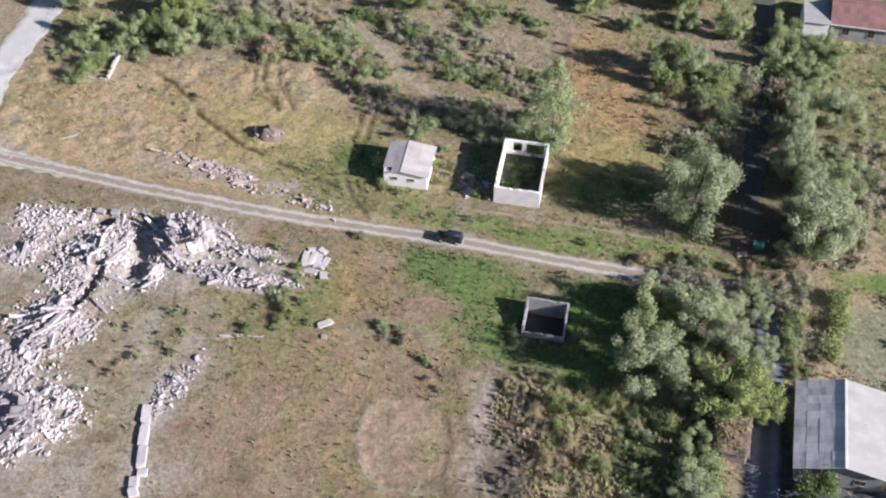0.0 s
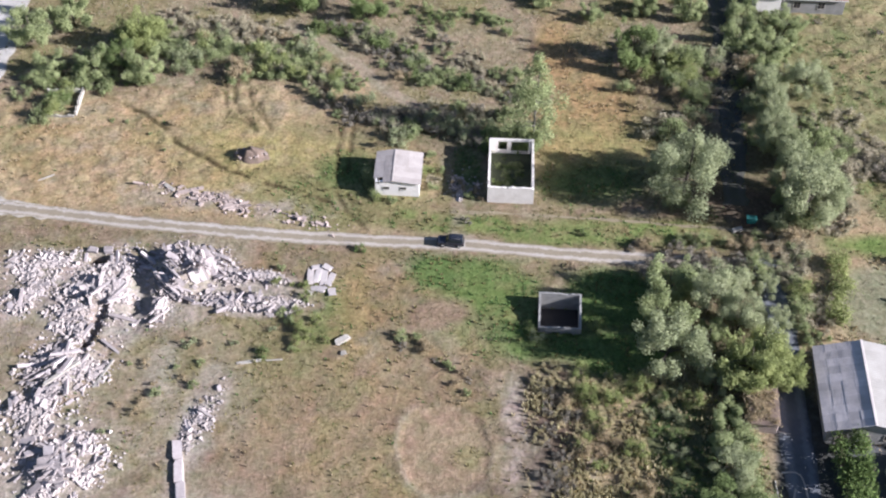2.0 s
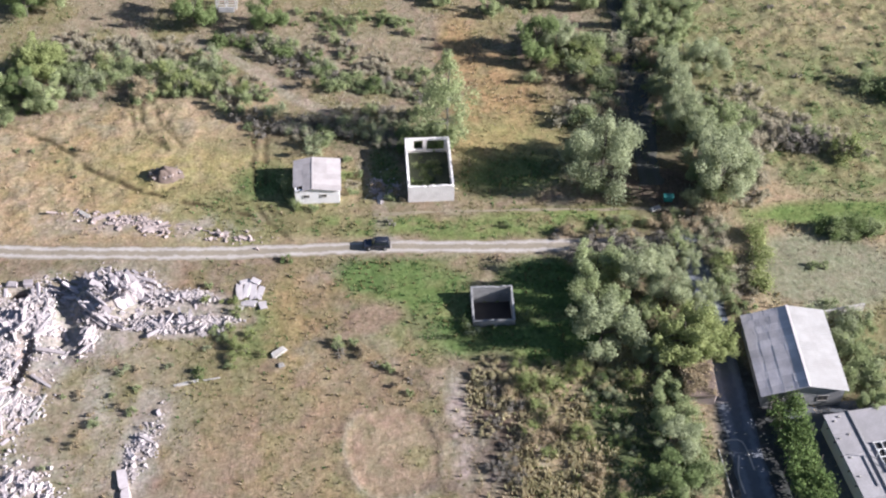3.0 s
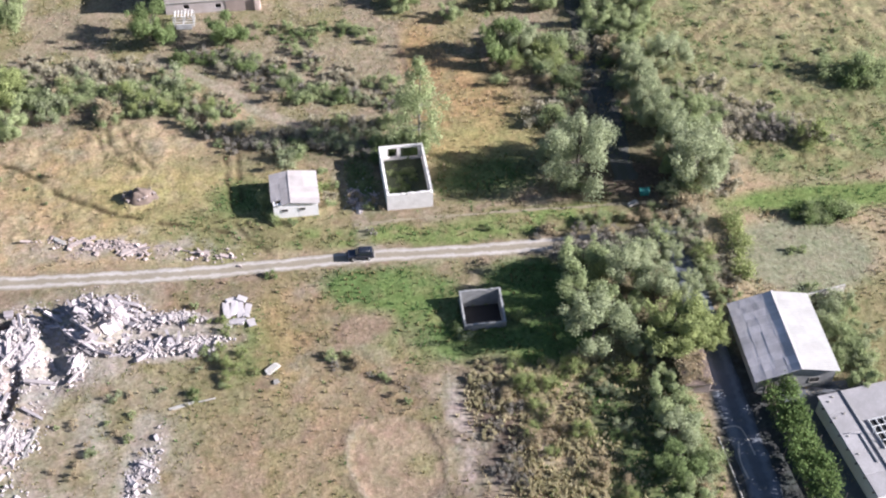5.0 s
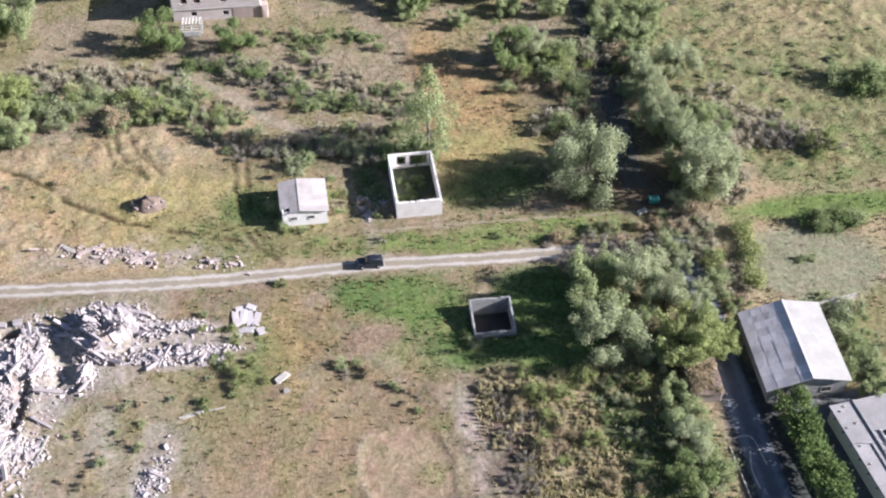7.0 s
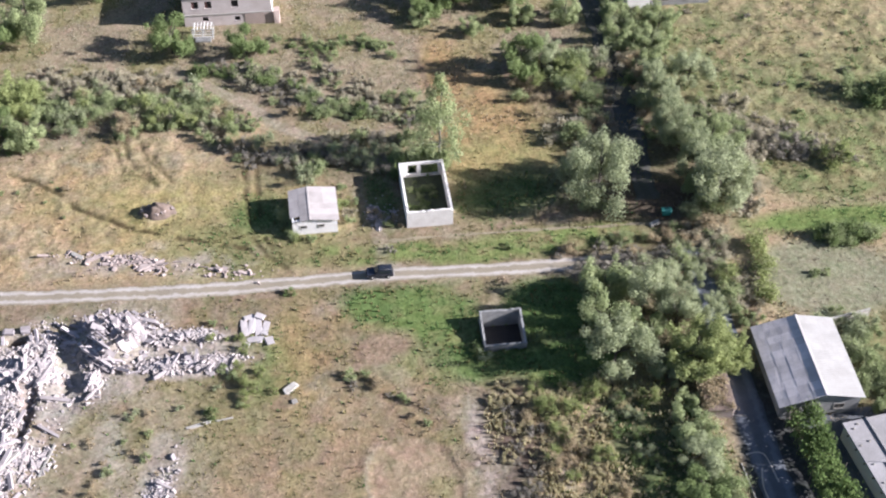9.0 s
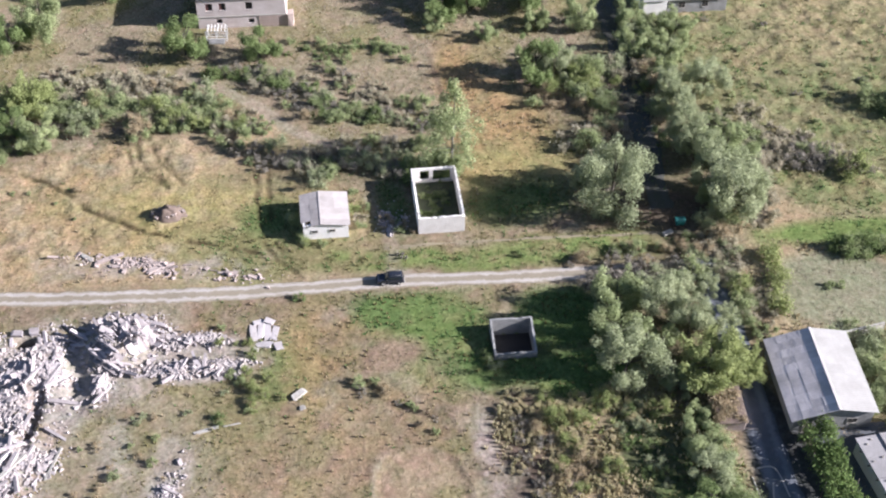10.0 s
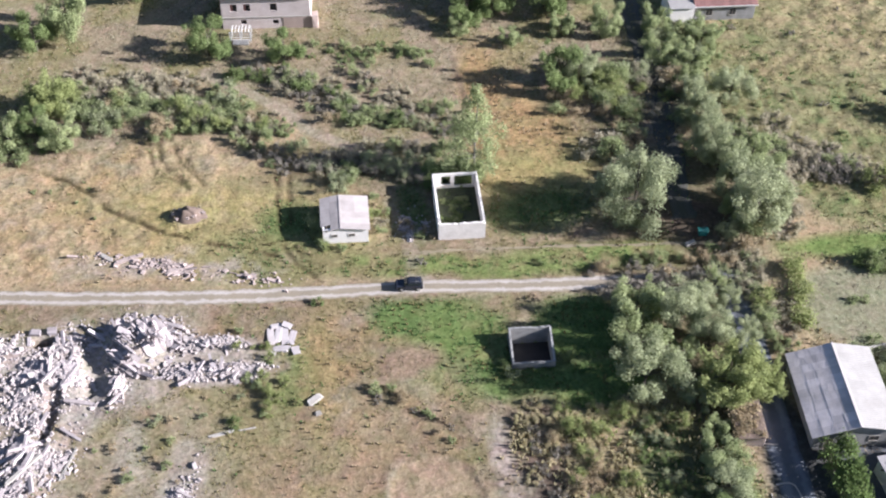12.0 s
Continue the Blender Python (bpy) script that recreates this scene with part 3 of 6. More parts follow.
def build_ground():
    gx, gy = stretched(-82, 112, 0.37, 3500), stretched(60, 222, 0.37, 3500)
    nx, ny = len(gx), len(gy)
    xx, yy = np.meshgrid(gx, gy)
    x, y = xx.ravel(), yy.ravel()
    co = np.stack([x, y, height(x, y)], 1)
    i = np.arange(nx * ny).reshape(ny, nx)
    quads = np.stack([i[:-1, :-1], i[:-1, 1:], i[1:, 1:], i[1:, :-1]], -1).reshape(-1, 4)
    me = bpy.data.meshes.new("ground")
    me.vertices.add(len(co))
    me.vertices.foreach_set("co", co.ravel())
    me.loops.add(quads.size)
    me.loops.foreach_set("vertex_index", quads.ravel())
    me.polygons.add(len(quads))
    me.polygons.foreach_set("loop_start", np.arange(0, quads.size, 4))
    me.update(calc_edges=True)
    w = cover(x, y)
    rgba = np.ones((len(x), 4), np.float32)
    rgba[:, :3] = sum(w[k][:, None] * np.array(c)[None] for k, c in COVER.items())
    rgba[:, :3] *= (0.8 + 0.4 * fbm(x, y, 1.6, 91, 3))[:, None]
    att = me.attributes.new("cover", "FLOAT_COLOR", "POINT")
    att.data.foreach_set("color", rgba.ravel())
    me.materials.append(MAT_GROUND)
    me.shade_smooth()
    tagged(new("ground", me), "dry grassland with golden straw, green patches and bare earth", "ground", kind="structure")


build_ground()


def ribbon(name, label, way, half, material, lift=0.05, ragged=0.25, kind="structure", taper=0.0):
    """A road draped on the ground along a few way points, with ragged edges; taper narrows it towards its end."""
    pts = [Vector((*p, 0)) for p in way]
    line = []
    for k in range(len(pts) - 1):
        p0, p1, p2, p3 = pts[max(k - 1, 0)], pts[k], pts[k + 1], pts[min(k + 2, len(pts) - 1)]
        steps = max(2, int((p2 - p1).length / 0.5))
        for s in range(steps):
            t = s / steps
            line.append(0.5 * ((2 * p1) + (p2 - p0) * t + (2 * p0 - 5 * p1 + 4 * p2 - p3) * t * t + (3 * p1 - p0 - 3 * p2 + p3) * t ** 3))
    line.append(pts[-1])
    n, cross = len(line), 13
    verts, across = [], []
    for k, p in enumerate(line):
        q = (line[min(k + 1, n - 1)] - line[max(k - 1, 0)]).normalized()
        side = Vector((q.y, -q.x, 0))
        for c in range(cross):
            a = c / (cross - 1) * 2 - 1
            wob = ragged * (float(value_noise(np.array([k * 0.35]), np.array([3.0 * (a > 0) + half]), 5)[0]) - 0.5) * 2
            v = p + side * a * (half * (1 - taper * k / n) + wob)
            verts.append((v.x, v.y, 0))
            across.append(a)
    va = np.array(verts)
    edge = np.abs(np.array(across)) > 0.99
    va[:, 2] = height(va[:, 0], va[:, 1]) + np.where(edge, -0.06, lift)
    i = np.arange(n * cross).reshape(n, cross)
    faces = np.stack([i[:-1, :-1], i[:-1, 1:], i[1:, 1:], i[1:, :-1]], -1).reshape(-1, 4)
    me = mesh_of(name, va.tolist(), faces[:, ::-1].tolist(), material, True)
    at = me.attributes.new("across", "FLOAT", "POINT")
    at.data.foreach_set("value", np.array(across, np.float32))
    if me.polygons[0].normal.z < 0:
        me.flip_normals()
    return tagged(new(name, me), label, "road", kind=kind)


ribbon("road_white", "broad white gravel road beside the dry grassland", [(-86, 118), (-80, 135), (-76, 148), (-74.6, 158), (-73.4, 168), (-70.4, 181), (-69.2, 195), (-66, 240)], 3.3, MAT_WHITE_ROAD, 0.06, 0.5)
ribbon("road", "pale gravel track with two worn ruts", [(-80, 148.5), (-68, 144.6), (-58, 141.7), (-44.6, 137.7), (-26, 132.8), (-10, 129.5), (3.5, 127), (15, 124.1), (30.5, 120.7), (46, 117.5)], 1.5, MAT_TRACK, 0.05, 0.3)
ribbon("road_mouth", "white gravel mouth where the track meets the road", [(-79, 149.2), (-72, 146.2), (-66, 144.1), (-54, 140.5)], 3.2, MAT_MOUTH, 0.045, 0.5, taper=0.62)
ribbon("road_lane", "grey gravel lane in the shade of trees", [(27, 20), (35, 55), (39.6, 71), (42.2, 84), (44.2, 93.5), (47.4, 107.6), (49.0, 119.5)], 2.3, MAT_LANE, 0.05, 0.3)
ribbon("road_hollow", "earth hollow way with tree shade in its dark colour", [(47.8, 130), (49, 135), (51, 141), (54.3, 155), (58.5, 172), (66, 212)], 2.2, MAT_SHADED_LANE, 0.03, 0.5)
ribbon("road_path", "faint earth footpath along the grass bank", [(4, 134), (18, 131.4), (31, 128.5), (44, 125.4), (50, 124)], 0.34, MAT_PATH, 0.015, 0.4)
ribbon("road_crossing", "pale dusty patch where a spur leaves the track", [(1.6, 127.3), (3.4, 126.9), (5.2, 126.5)], 1.1, MAT_CHALK, 0.075, 0.45)
for way in ([(40.6, 87.8), (42.2, 87.2)], [(39.2, 81.7), (41.4, 81.0), (41.2, 76.6)], [(40.2, 79.2), (39.0, 76.6), (38.6, 73.6)]):
    ribbon("road_streak", "thin pale streak on the lane", way, 0.14, MAT_CHALK, 0.075, 0.06)

# ---------------------------------------------------------------- helpers for things


def part(name, me, parent, label="", at=None):
    ob = new(name, me)
    if parent is not None:
        ob.parent = parent
    if at is not None:
        ob.matrix_basis = at
    return tagged(ob, label) if label else ob


def thing(name, at, label, category, group="", kind=""):
    ob = new(name)
    ob.empty_display_size = 0.3
    ob.matrix_basis = at
    return tagged(ob, label, category, group, kind)


def boxes(name, items, material, bevel=0.0, jitter=0.0, seed=1):
    """One mesh of boxes, each (x0, y0, z0, x1, y1, z1), with bevelled and slightly uneven edges."""
    rnd = random.Random(seed)
    bm = bmesh.new()
    for x0, y0, z0, x1, y1, z1 in items:
        r = bmesh.ops.create_cube(bm, size=1.0)
        for v in r["verts"]:
            v.co = Vector((x0 + (v.co.x + 0.5) * (x1 - x0), y0 + (v.co.y + 0.5) * (y1 - y0), z0 + (v.co.z + 0.5) * (z1 - z0)))
            v.co += Vector([rnd.uniform(-jitter, jitter) for _ in range(3)])
    if bevel:
        bmesh.ops.bevel(bm, geom=bm.edges[:], offset=bevel, segments=1, affect="EDGES")
    return from_bm(name, bm, material)


def from_bm(name, bm, material, smooth=False):
    me = bpy.data.meshes.new(name)
    bmesh.ops.recalc_face_normals(bm, faces=bm.faces[:])
    bm.to_mesh(me)
    bm.free()
    me.materials.append(material)
    if smooth:
        me.shade_smooth()
    return me


def ragged_wall(name, length, high, thick, material, seed, rough=0.25, notches=(), bits=0.45, fall=0.0, foot=-0.4):
    """A wall along x from 0 to length and from y 0 to thick, its top broken; notches (x0, x1, z) cut it down from above."""
    rnd = random.Random(seed)
    n = max(4, int(length / bits))
    xs = [length * k / n for k in range(n + 1)]
    tops = []
    for x in xs:
        z = high - fall * x / length - abs(rnd.gauss(0, rough))
        for a, b, low in notches:
            if a <= x <= b:
                z = low + rnd.uniform(0, 0.15)
        tops.append(z)
    bm = bmesh.new()
    cols = []
    for x, z in zip(xs, tops):
        cols.append([bm.verts.new((x, y, h)) for y, h in ((0, foot), (thick, foot), (thick, z + rnd.uniform(-0.05, 0.05)), (0, z))])
    for a, b in zip(cols, cols[1:]):
        for k in range(4):
            bm.faces.new((a[k], b[k], b[(k + 1) % 4], a[(k + 1) % 4]))
    bm.faces.new(cols[0])
    bm.faces.new(cols[-1][::-1])
    return from_bm(name, bm, material)


def pipe(name, pts, radius, material, sides=6, end=None):
    """A round bar along points, tapering to the radius end."""
    end = radius if end is None else end
    pts = [Vector(p) for p in pts]
    bm = bmesh.new()
    rings = []
    for k, p in enumerate(pts):
        d = (pts[min(k + 1, len(pts) - 1)] - pts[max(k - 1, 0)]).normalized()
        a = d.orthogonal().normalized()
        b = d.cross(a)
        r = radius + (end - radius) * k / max(1, len(pts) - 1)
        rings.append([bm.verts.new(p + r * (a * math.cos(2 * math.pi * s / sides) + b * math.sin(2 * math.pi * s / sides))) for s in range(sides)])
    for p, q in zip(rings, rings[1:]):
        for s in range(sides):
            bm.faces.new((p[s], p[(s + 1) % sides], q[(s + 1) % sides], q[s]))
    bm.faces.new(rings[0][::-1])
    bm.faces.new(rings[-1])
    return from_bm(name, bm, material, True)


def corrugated(name, wide, long, material, wave=0.03, pitch=0.18, sag=0.0, seed=0, thick=0.012):
    """A corrugated sheet, x across the waves from 0 to wide, y along them from 0 to long."""
    rnd = random.Random(seed)
    n = max(2, int(wide / pitch) * 2)
    bm = bmesh.new()
    rows = []
    lift = [rnd.uniform(-sag, sag) for _ in range(3)]
    for j in range(3):
        for top in (0, 1):
            rows.append([bm.verts.new((wide * k / n, long * j / 2, (wave if k % 2 else 0) + lift[j] - (0 if top else thick))) for k in range(n + 1)])
    for j in range(2):
        for top in (0, 1):
            a, b = rows[2 * j + top], rows[2 * j + 2 + top]
            for k in range(n):
                bm.faces.new((a[k], a[k + 1], b[k + 1], b[k]))
    for k in range(n):
        bm.faces.new((rows[0][k], rows[0][k + 1], rows[1][k + 1], rows[1][k]))
        bm.faces.new((rows[4][k], rows[4][k + 1], rows[5][k + 1], rows[5][k]))
    return from_bm(name, bm, material)


def gable(name, width, low, high, thick, material, lean=0.5, y=0.0, far=None):
    """A gable wall across x, with its peak at the share lean of the width."""
    bm = bmesh.new()
    outline = [(0, -0.4), (width, -0.4), (width, low if far is None else far), (width * lean, high), (0, low)]
    front = [bm.verts.new((a, y, b)) for a, b in outline]
    back = [bm.verts.new((a, y + thick, b)) for a, b in outline]
    bm.faces.new(front)
    bm.faces.new(back[::-1])
    for k in range(5):
        bm.faces.new((front[k], front[(k + 1) % 5], back[(k + 1) % 5], back[k]))
    return from_bm(name, bm, material)


def opening(house, x, z, wide, high, y, out=-1, name="window", bars=True, material=MAT_UNLIT):
    """A window or door: flat panel, by default as dark as an unlit inside, frame and mullion, proud of the wall."""
    w = part(name, boxes(name, [(x, y, z, x + wide, y + out * 0.02, z + high)], material), house)
    f = 0.09
    part("frame", boxes("frame", [(x - f, y, z - f, x, y + out * 0.05, z + high + f), (x + wide, y, z - f, x + wide + f, y + out * 0.05, z + high + f),
                                  (x, y, z + high, x + wide, y + out * 0.05, z + high + f), (x, y, z - f, x + wide, y + out * 0.1, z)], MAT_WALL_TOP), w)
    if bars:
        part("mullion", boxes("mullion", [(x + wide / 2 - 0.04, y + out * 0.022, z, x + wide / 2 + 0.04, y + out * 0.045, z + high)], MAT_WOOD), w)
    return w


# ---------------------------------------------------------------- buildings


def build_hut():
    """Small white hut with a low gable roof, a hole in the roof and two slit windows."""
    w, d, low, top = 6.8, 6.9, 2.55, 3.1
    hut = thing("hut", pose(-7.1, 139.2, 0, 0, 0, -10), "small abandoned white-plastered hut with a low pale gable roof", "hut")
    t = 0.35
    front = part("front_wall", gable("front_wall", w, low, top, t, MAT_PLASTER, 0.4), hut)
    part("back_wall", gable("back_wall", w, low, top, t, MAT_PLASTER, 0.4, d - t), hut)
    for x in (0, w - t):
        part("side_wall", boxes("side_wall", [(x, t, -0.4, x + t, d - t, low)], MAT_PLASTER), hut)
    for x in (1.25, 3.9):
        opening(hut, x, 1.25, 0.85, 0.42, 0, bars=False)
    ridge = w * 0.4
    n = 6
    for side in (0, 1):
        reach = ridge if side == 0 else w - ridge
        slope = math.degrees(math.atan2(top - low, reach))
        run = math.hypot(top - low, reach) + 0.25
        for k in range(n):
            for j in range(2):
                if side == 0 and j == 1 and k == 0:
                    continue
                sheet = corrugated("roof_sheet", (d + 0.6) / n + 0.04, run / 2 + 0.06, MAT_HUT_SHEET, 0.03, 0.22, 0.012, 10 * side + k + j)
                y = -0.3 + (d + 0.6) / n * k
                z = top + 0.07 + (0.012 if j == 0 else 0)
                if side == 0:
                    m = pose(ridge, y, z) @ pose(0, 0, 0, 0, -slope, 0) @ pose(-j * run / 2, 0, 0) @ pose(0, 0, 0, 0, 0, 90)
                else:
                    m = pose(ridge, y + (d + 0.6) / n + 0.04, z) @ pose(0, 0, 0, 0, slope, 0) @ pose(j * run / 2, 0, 0) @ pose(0, 0, 0, 0, 0, -90)
                part("roof_sheet", sheet, hut, "pale corrugated roof sheet", m)
    part("ridge_cap", boxes("ridge_cap", [(ridge - 0.14, -0.32, top + 0.08, ridge + 0.14, d + 0.32, top + 0.125)], MAT_HUT_SHEET, 0.02), hut)
    for k in range(6):
        x = w * (k + 0.5) / 6
        z = low + (top - low) * (x / ridge if x < ridge else (w - x) / (w - ridge)) - 0.1
        part("purlin", boxes("purlin", [(x - 0.06, -0.28, z, x + 0.06, d + 0.28, z + 0.1)], MAT_WOOD), hut)
    return hut


def build_ruin():
    """Roofless white building: four walls, broken along the top, a back wall with two openings and a pier."""
    w, d, h, t = 7.1, 11.6, 3.2, 0.32
    ruin = thing("ruined_building", pose(9.85, 135.35, 0, 0, 0, -10.3), "roofless white masonry ruin with weeds growing inside", "ruin")
    part("front_wall", ragged_wall("front_wall", w, h, t, MAT_RUIN, 4, 0.12), ruin)
    part("left_wall", ragged_wall("left_wall", d - 2 * t, h, t, MAT_RUIN, 5, 0.14), ruin, "", pose(t, t, 0, 0, 0, 90))
    part("right_wall", ragged_wall("right_wall", d - 2 * t, h, t, MAT_RUIN, 6, 0.16), ruin, "", pose(w, t, 0, 0, 0, 90))
    part("back_wall", boxes("back_wall", [(0, d - t, -0.4, 1.4, d, 2.7), (2.9, d - t, -0.4, 3.5, d, 2.7), (6.3, d - t, -0.4, w, d, 2.7),
                                          (1.4, d - t, -0.4, 2.9, d, 0.9), (3.5, d - t, -0.4, 6.3, d, 0.7)], MAT_RUIN, 0.03, 0.03), ruin)
    part("lintel", boxes("lintel", [(0, d - t - 0.02, 2.7, w, d + 0.02, 3.15)], MAT_RUIN, 0.05, 0.06, 3), ruin)
    part("floor", boxes("floor", [(t, t, -0.3, w - t, d - t, 0.28)], MAT_RUIN_FLOOR), ruin)
    rnd = random.Random(12)
    for k in range(26):
        s = rnd.uniform(0.18, 0.4)
        x, y = rnd.choice([(rnd.uniform(0, w), rnd.uniform(0, t)), (rnd.uniform(0, t), rnd.uniform(0, d)), (rnd.uniform(w - t, w), rnd.uniform(0, d))])
        x, y = min(max(x, s / 2), w - s / 2), min(max(y, s / 2), d - s / 2)
        part("loose_block", boxes("loose_block", [(-s / 2, -s / 3, 0, s / 2, s / 3, s / 2)], MAT_WALL_TOP, 0.03, 0.03, k), ruin, "", pose(x, y, h - 0.3, 0, 0, rnd.uniform(0, 90)))
    return ruin


def build_pit():
    """Small roofless concrete cellar: walls that stand out of the ground, a sunken earth floor with the shade put into
    its colour.
    """
    w, d, high, low, t = 6.0, 5.6, 2.1, 0.95, 0.28
    pit = thing("concrete_cellar", pose(12.9, 108.6, 0, 0, 0, -11), "small roofless sunken grey concrete cellar in green grass", "ruin")
    part("front_wall", ragged_wall("front_wall", w, low, t, MAT_CONCRETE, 14, 0.06, foot=-1.5), pit)
    part("back_wall", ragged_wall("back_wall", w, high, t, MAT_CONCRETE, 15, 0.05, foot=-1.5), pit, "", pose(0, d - t, 0))
    for x, seed in ((t, 16), (w, 17)):
        part("side_wall", ragged_wall("side_wall", d - 2 * t, low, t, MAT_CONCRETE, seed, 0.05, fall=low - high, foot=-1.5), pit, "", pose(x, t, 0, 0, 0, 90))
    part("floor", boxes("floor", [(t, t, -1.6, w - t, d - t, -1.1)], MAT_SHADED_EARTH), pit)
    return pit


def build_shed():
    """Long shed: a grey sheet slope on one side, a white metal slope on the other."""
    w, d, low, top, east = 10.5, 13.2, 3.0, 4.85, 3.85
    shed = thing("shed", pose(46.1, 85.6, 0, 0, 0, -12.8), "long shed with one grey and one white roof slope", "shed")
    t = 0.25
    for y, n in ((0, "front_wall"), (d - t, "back_wall")):
        part(n, gable(n, w, low - 0.1, top - 0.12, t, MAT_CONCRETE, 0.52, y, east - 0.1), shed)
    for x in (0, w - t):
        part("side_wall", boxes("side_wall", [(x, t, -0.4, x + t, d - t, (low if x == 0 else east) - 0.1)], MAT_CONCRETE), shed)
    opening(shed, 7.2, 1.4, 1.3, 0.9, 0)
    opening(shed, 4.6, 1.4, 0.8, 0.7, 0)
    opening(shed, 1.4, 0.0, 1.1, 2.0, 0, name="door", bars=False, material=MAT_WOOD)
    ridge = w * 0.52
    for side in (0, 1):
        reach = (ridge if side == 0 else w - ridge)
        drop = top - (low if side == 0 else east)
        slope = math.degrees(math.atan2(drop, reach))
        run = math.hypot(drop, reach) + (0.5 if side == 0 else 0.3)
        rows, cols = (4, 11) if side == 0 else (2, 9)
        for j in range(rows):
            for k in range(cols):
                cw = (d + 0.9) / cols
                sheet = corrugated("roof_sheet", cw + 0.03, run / rows + 0.08, MAT_SHEET if side == 0 else MAT_WHITE_SHEET, 0.03, 0.24 if side == 0 else 0.3, 0.012, k + 31 * j + side)
                y = -0.45 + cw * k
                z = top + 0.02 + (0.007 if side == 0 else 0.016) * (rows - j)
                if side == 0:
                    m = pose(ridge, y, z) @ pose(0, 0, 0, 0, -slope, 0) @ pose(-j * run / rows, 0, 0) @ pose(0, 0, 0, 0, 0, 90)
                else:
                    m = pose(ridge, y + cw, z) @ pose(0, 0, 0, 0, slope, 0) @ pose(j * run / rows, 0, 0) @ pose(0, 0, 0, 0, 0, -90)
                part("roof_sheet", sheet, shed, "weathered grey roof sheet" if side == 0 else "white metal roof sheet", m)
    for k in range(7):
        x = w * (k + 0.5) / 7
        z = (low + (top - low) * x / ridge if x < ridge else east + (top - east) * (w - x) / (w - ridge)) - 0.12
        part("purlin", boxes("purlin", [(x - 0.07, -0.4, z - 0.05, x + 0.07, 0, z + 0.1)], MAT_WOOD), shed)
    part("ridge_cap", boxes("ridge_cap", [(ridge - 0.16, -0.47, top + 0.09, ridge + 0.16, d + 0.47, top + 0.14)], MAT_SHEET, 0.02), shed)
    return shed


def build_flat_house():
    """Flat-roofed concrete building in the yard beside the vine."""
    b = thing("flat_roofed_building", pose(50.7, 64.5, 0, 0, 0, -4), "flat-roofed pale concrete outbuilding with a raised roof edge", "outbuilding")
    w, d, h = 16.0, 16.0, 3.2
    part("wall", boxes("wall", [(0.3, 0.3, -0.4, w - 0.3, d - 0.3, h - 0.2)], MAT_PLASTER), b)
    for k in range(5):
        y0 = d / 5 * k
        part("roof_slab", boxes("roof_slab", [(0, y0 + 0.01, h - 0.2, 3.2, y0 + d / 5 - 0.01, h)], MAT_ROOF_SLAB, 0.02), b, "pale concrete roof slab")
    for k in range(3):
        y0 = d / 3 * k
        part("roof_deck", boxes("roof_deck", [(3.5, y0 + 0.01, h - 0.2, w, y0 + d / 3 - 0.01, h - 0.03)], MAT_ROOF_SLAB, 0.02, 0.01, k), b, "pale patched roof deck")
    part("roof_edge", boxes("roof_edge", [(3.2, 0, h - 0.2, 3.5, d, h + 0.2)], MAT_ROOF_SLAB, 0.04, 0.02, 9), b, "low raised seam across the roof")
    part("roof_edge", boxes("roof_edge", [(3.5, d - 0.2, h - 0.03, w, d, h + 0.08)], MAT_ROOF_SLAB, 0.03, 0.02, 11), b)
    part("roof_beam", boxes("roof_beam", [(2.35, 4.6, h, 2.6, 9.1, h + 0.16)], MAT_ROOF_SLAB, 0.03, 0.03, 12), b, "low concrete beam lying on the roof")
    for n, (x, y) in enumerate(((0.9, 14.6), (1.7, 15.2), (0.5, 12.0), (0.7, 9.0), (1.9, 12.4), (0.6, 6.2))):
        part("weight_stone", boxes("weight_stone", [(x, y, h, x + 0.28, y + 0.22, h + 0.16)], MAT_WALL_TOP, 0.04, 0.04, n), b, "stone lying on the roof")
    for k in range(7):
        part("rafter_end", boxes("rafter_end", [(-0.22, 0.8 + 2.2 * k, h - 0.42, 0.3, 1.0 + 2.2 * k, h - 0.22)], MAT_WOOD), b)
    # roof is closed here; the stairwell's darkness is a flat sheet
    part("roof_opening", boxes("roof_opening", [(4.6, 6.4, h - 0.02, 7.4, 10.6, h - 0.005)], MAT_UNLIT), b, "dark sheet standing in for the shade of a stairwell")
    for k in range(4):
        part("lattice_bar", boxes("lattice_bar", [(4.4 + 0.98 * k, 6.2, h, 4.5 + 0.98 * k, 10.8, h + 0.22)], MAT_WHITE_PAINT, 0.02), b, "white lattice bar over the stairwell")
    for k in range(5):
        part("lattice_bar", boxes("lattice_bar", [(4.3, 6.2 + 1.1 * k, h + 0.22, 7.6, 6.3 + 1.1 * k, h + 0.3)], MAT_WHITE_PAINT, 0.02), b, "white lattice bar over the stairwell")
    part("pole", pipe("pole", [(3.9, 8.6, h - 0.1), (3.9, 8.6, h + 1.6)], 0.06, MAT_WHITE_PAINT), b, "white pole on the roof")
    part("flue", pipe("flue", [(5.4, 7.0, h - 0.1), (5.4, 7.0, h + 1.1)], 0.14, MAT_STEEL), b)
    opening(b, 3, 1.0, 1.4, 1.2, 0.3)
    return b


def pierced(w, low, top, thick, holes):
    """Boxes that make up a wall along x with openings (x, z, width, height) through it."""
    out = []
    cuts = sorted({0.0, w, *(x for x, z, a, b in holes), *(x + a for x, z, a, b in holes)})
    for a, b in zip(cuts, cuts[1:]):
        z = low
        for hx, hz, hw, hh in sorted((o for o in holes if o[0] < b - 1e-6 and o[0] + o[2] > a + 1e-6), key=lambda o: o[1]):
            out.append((a, 0, z, b, thick, hz))
            z = hz + hh
        out.append((a, 0, z, b, thick, top))
    return out


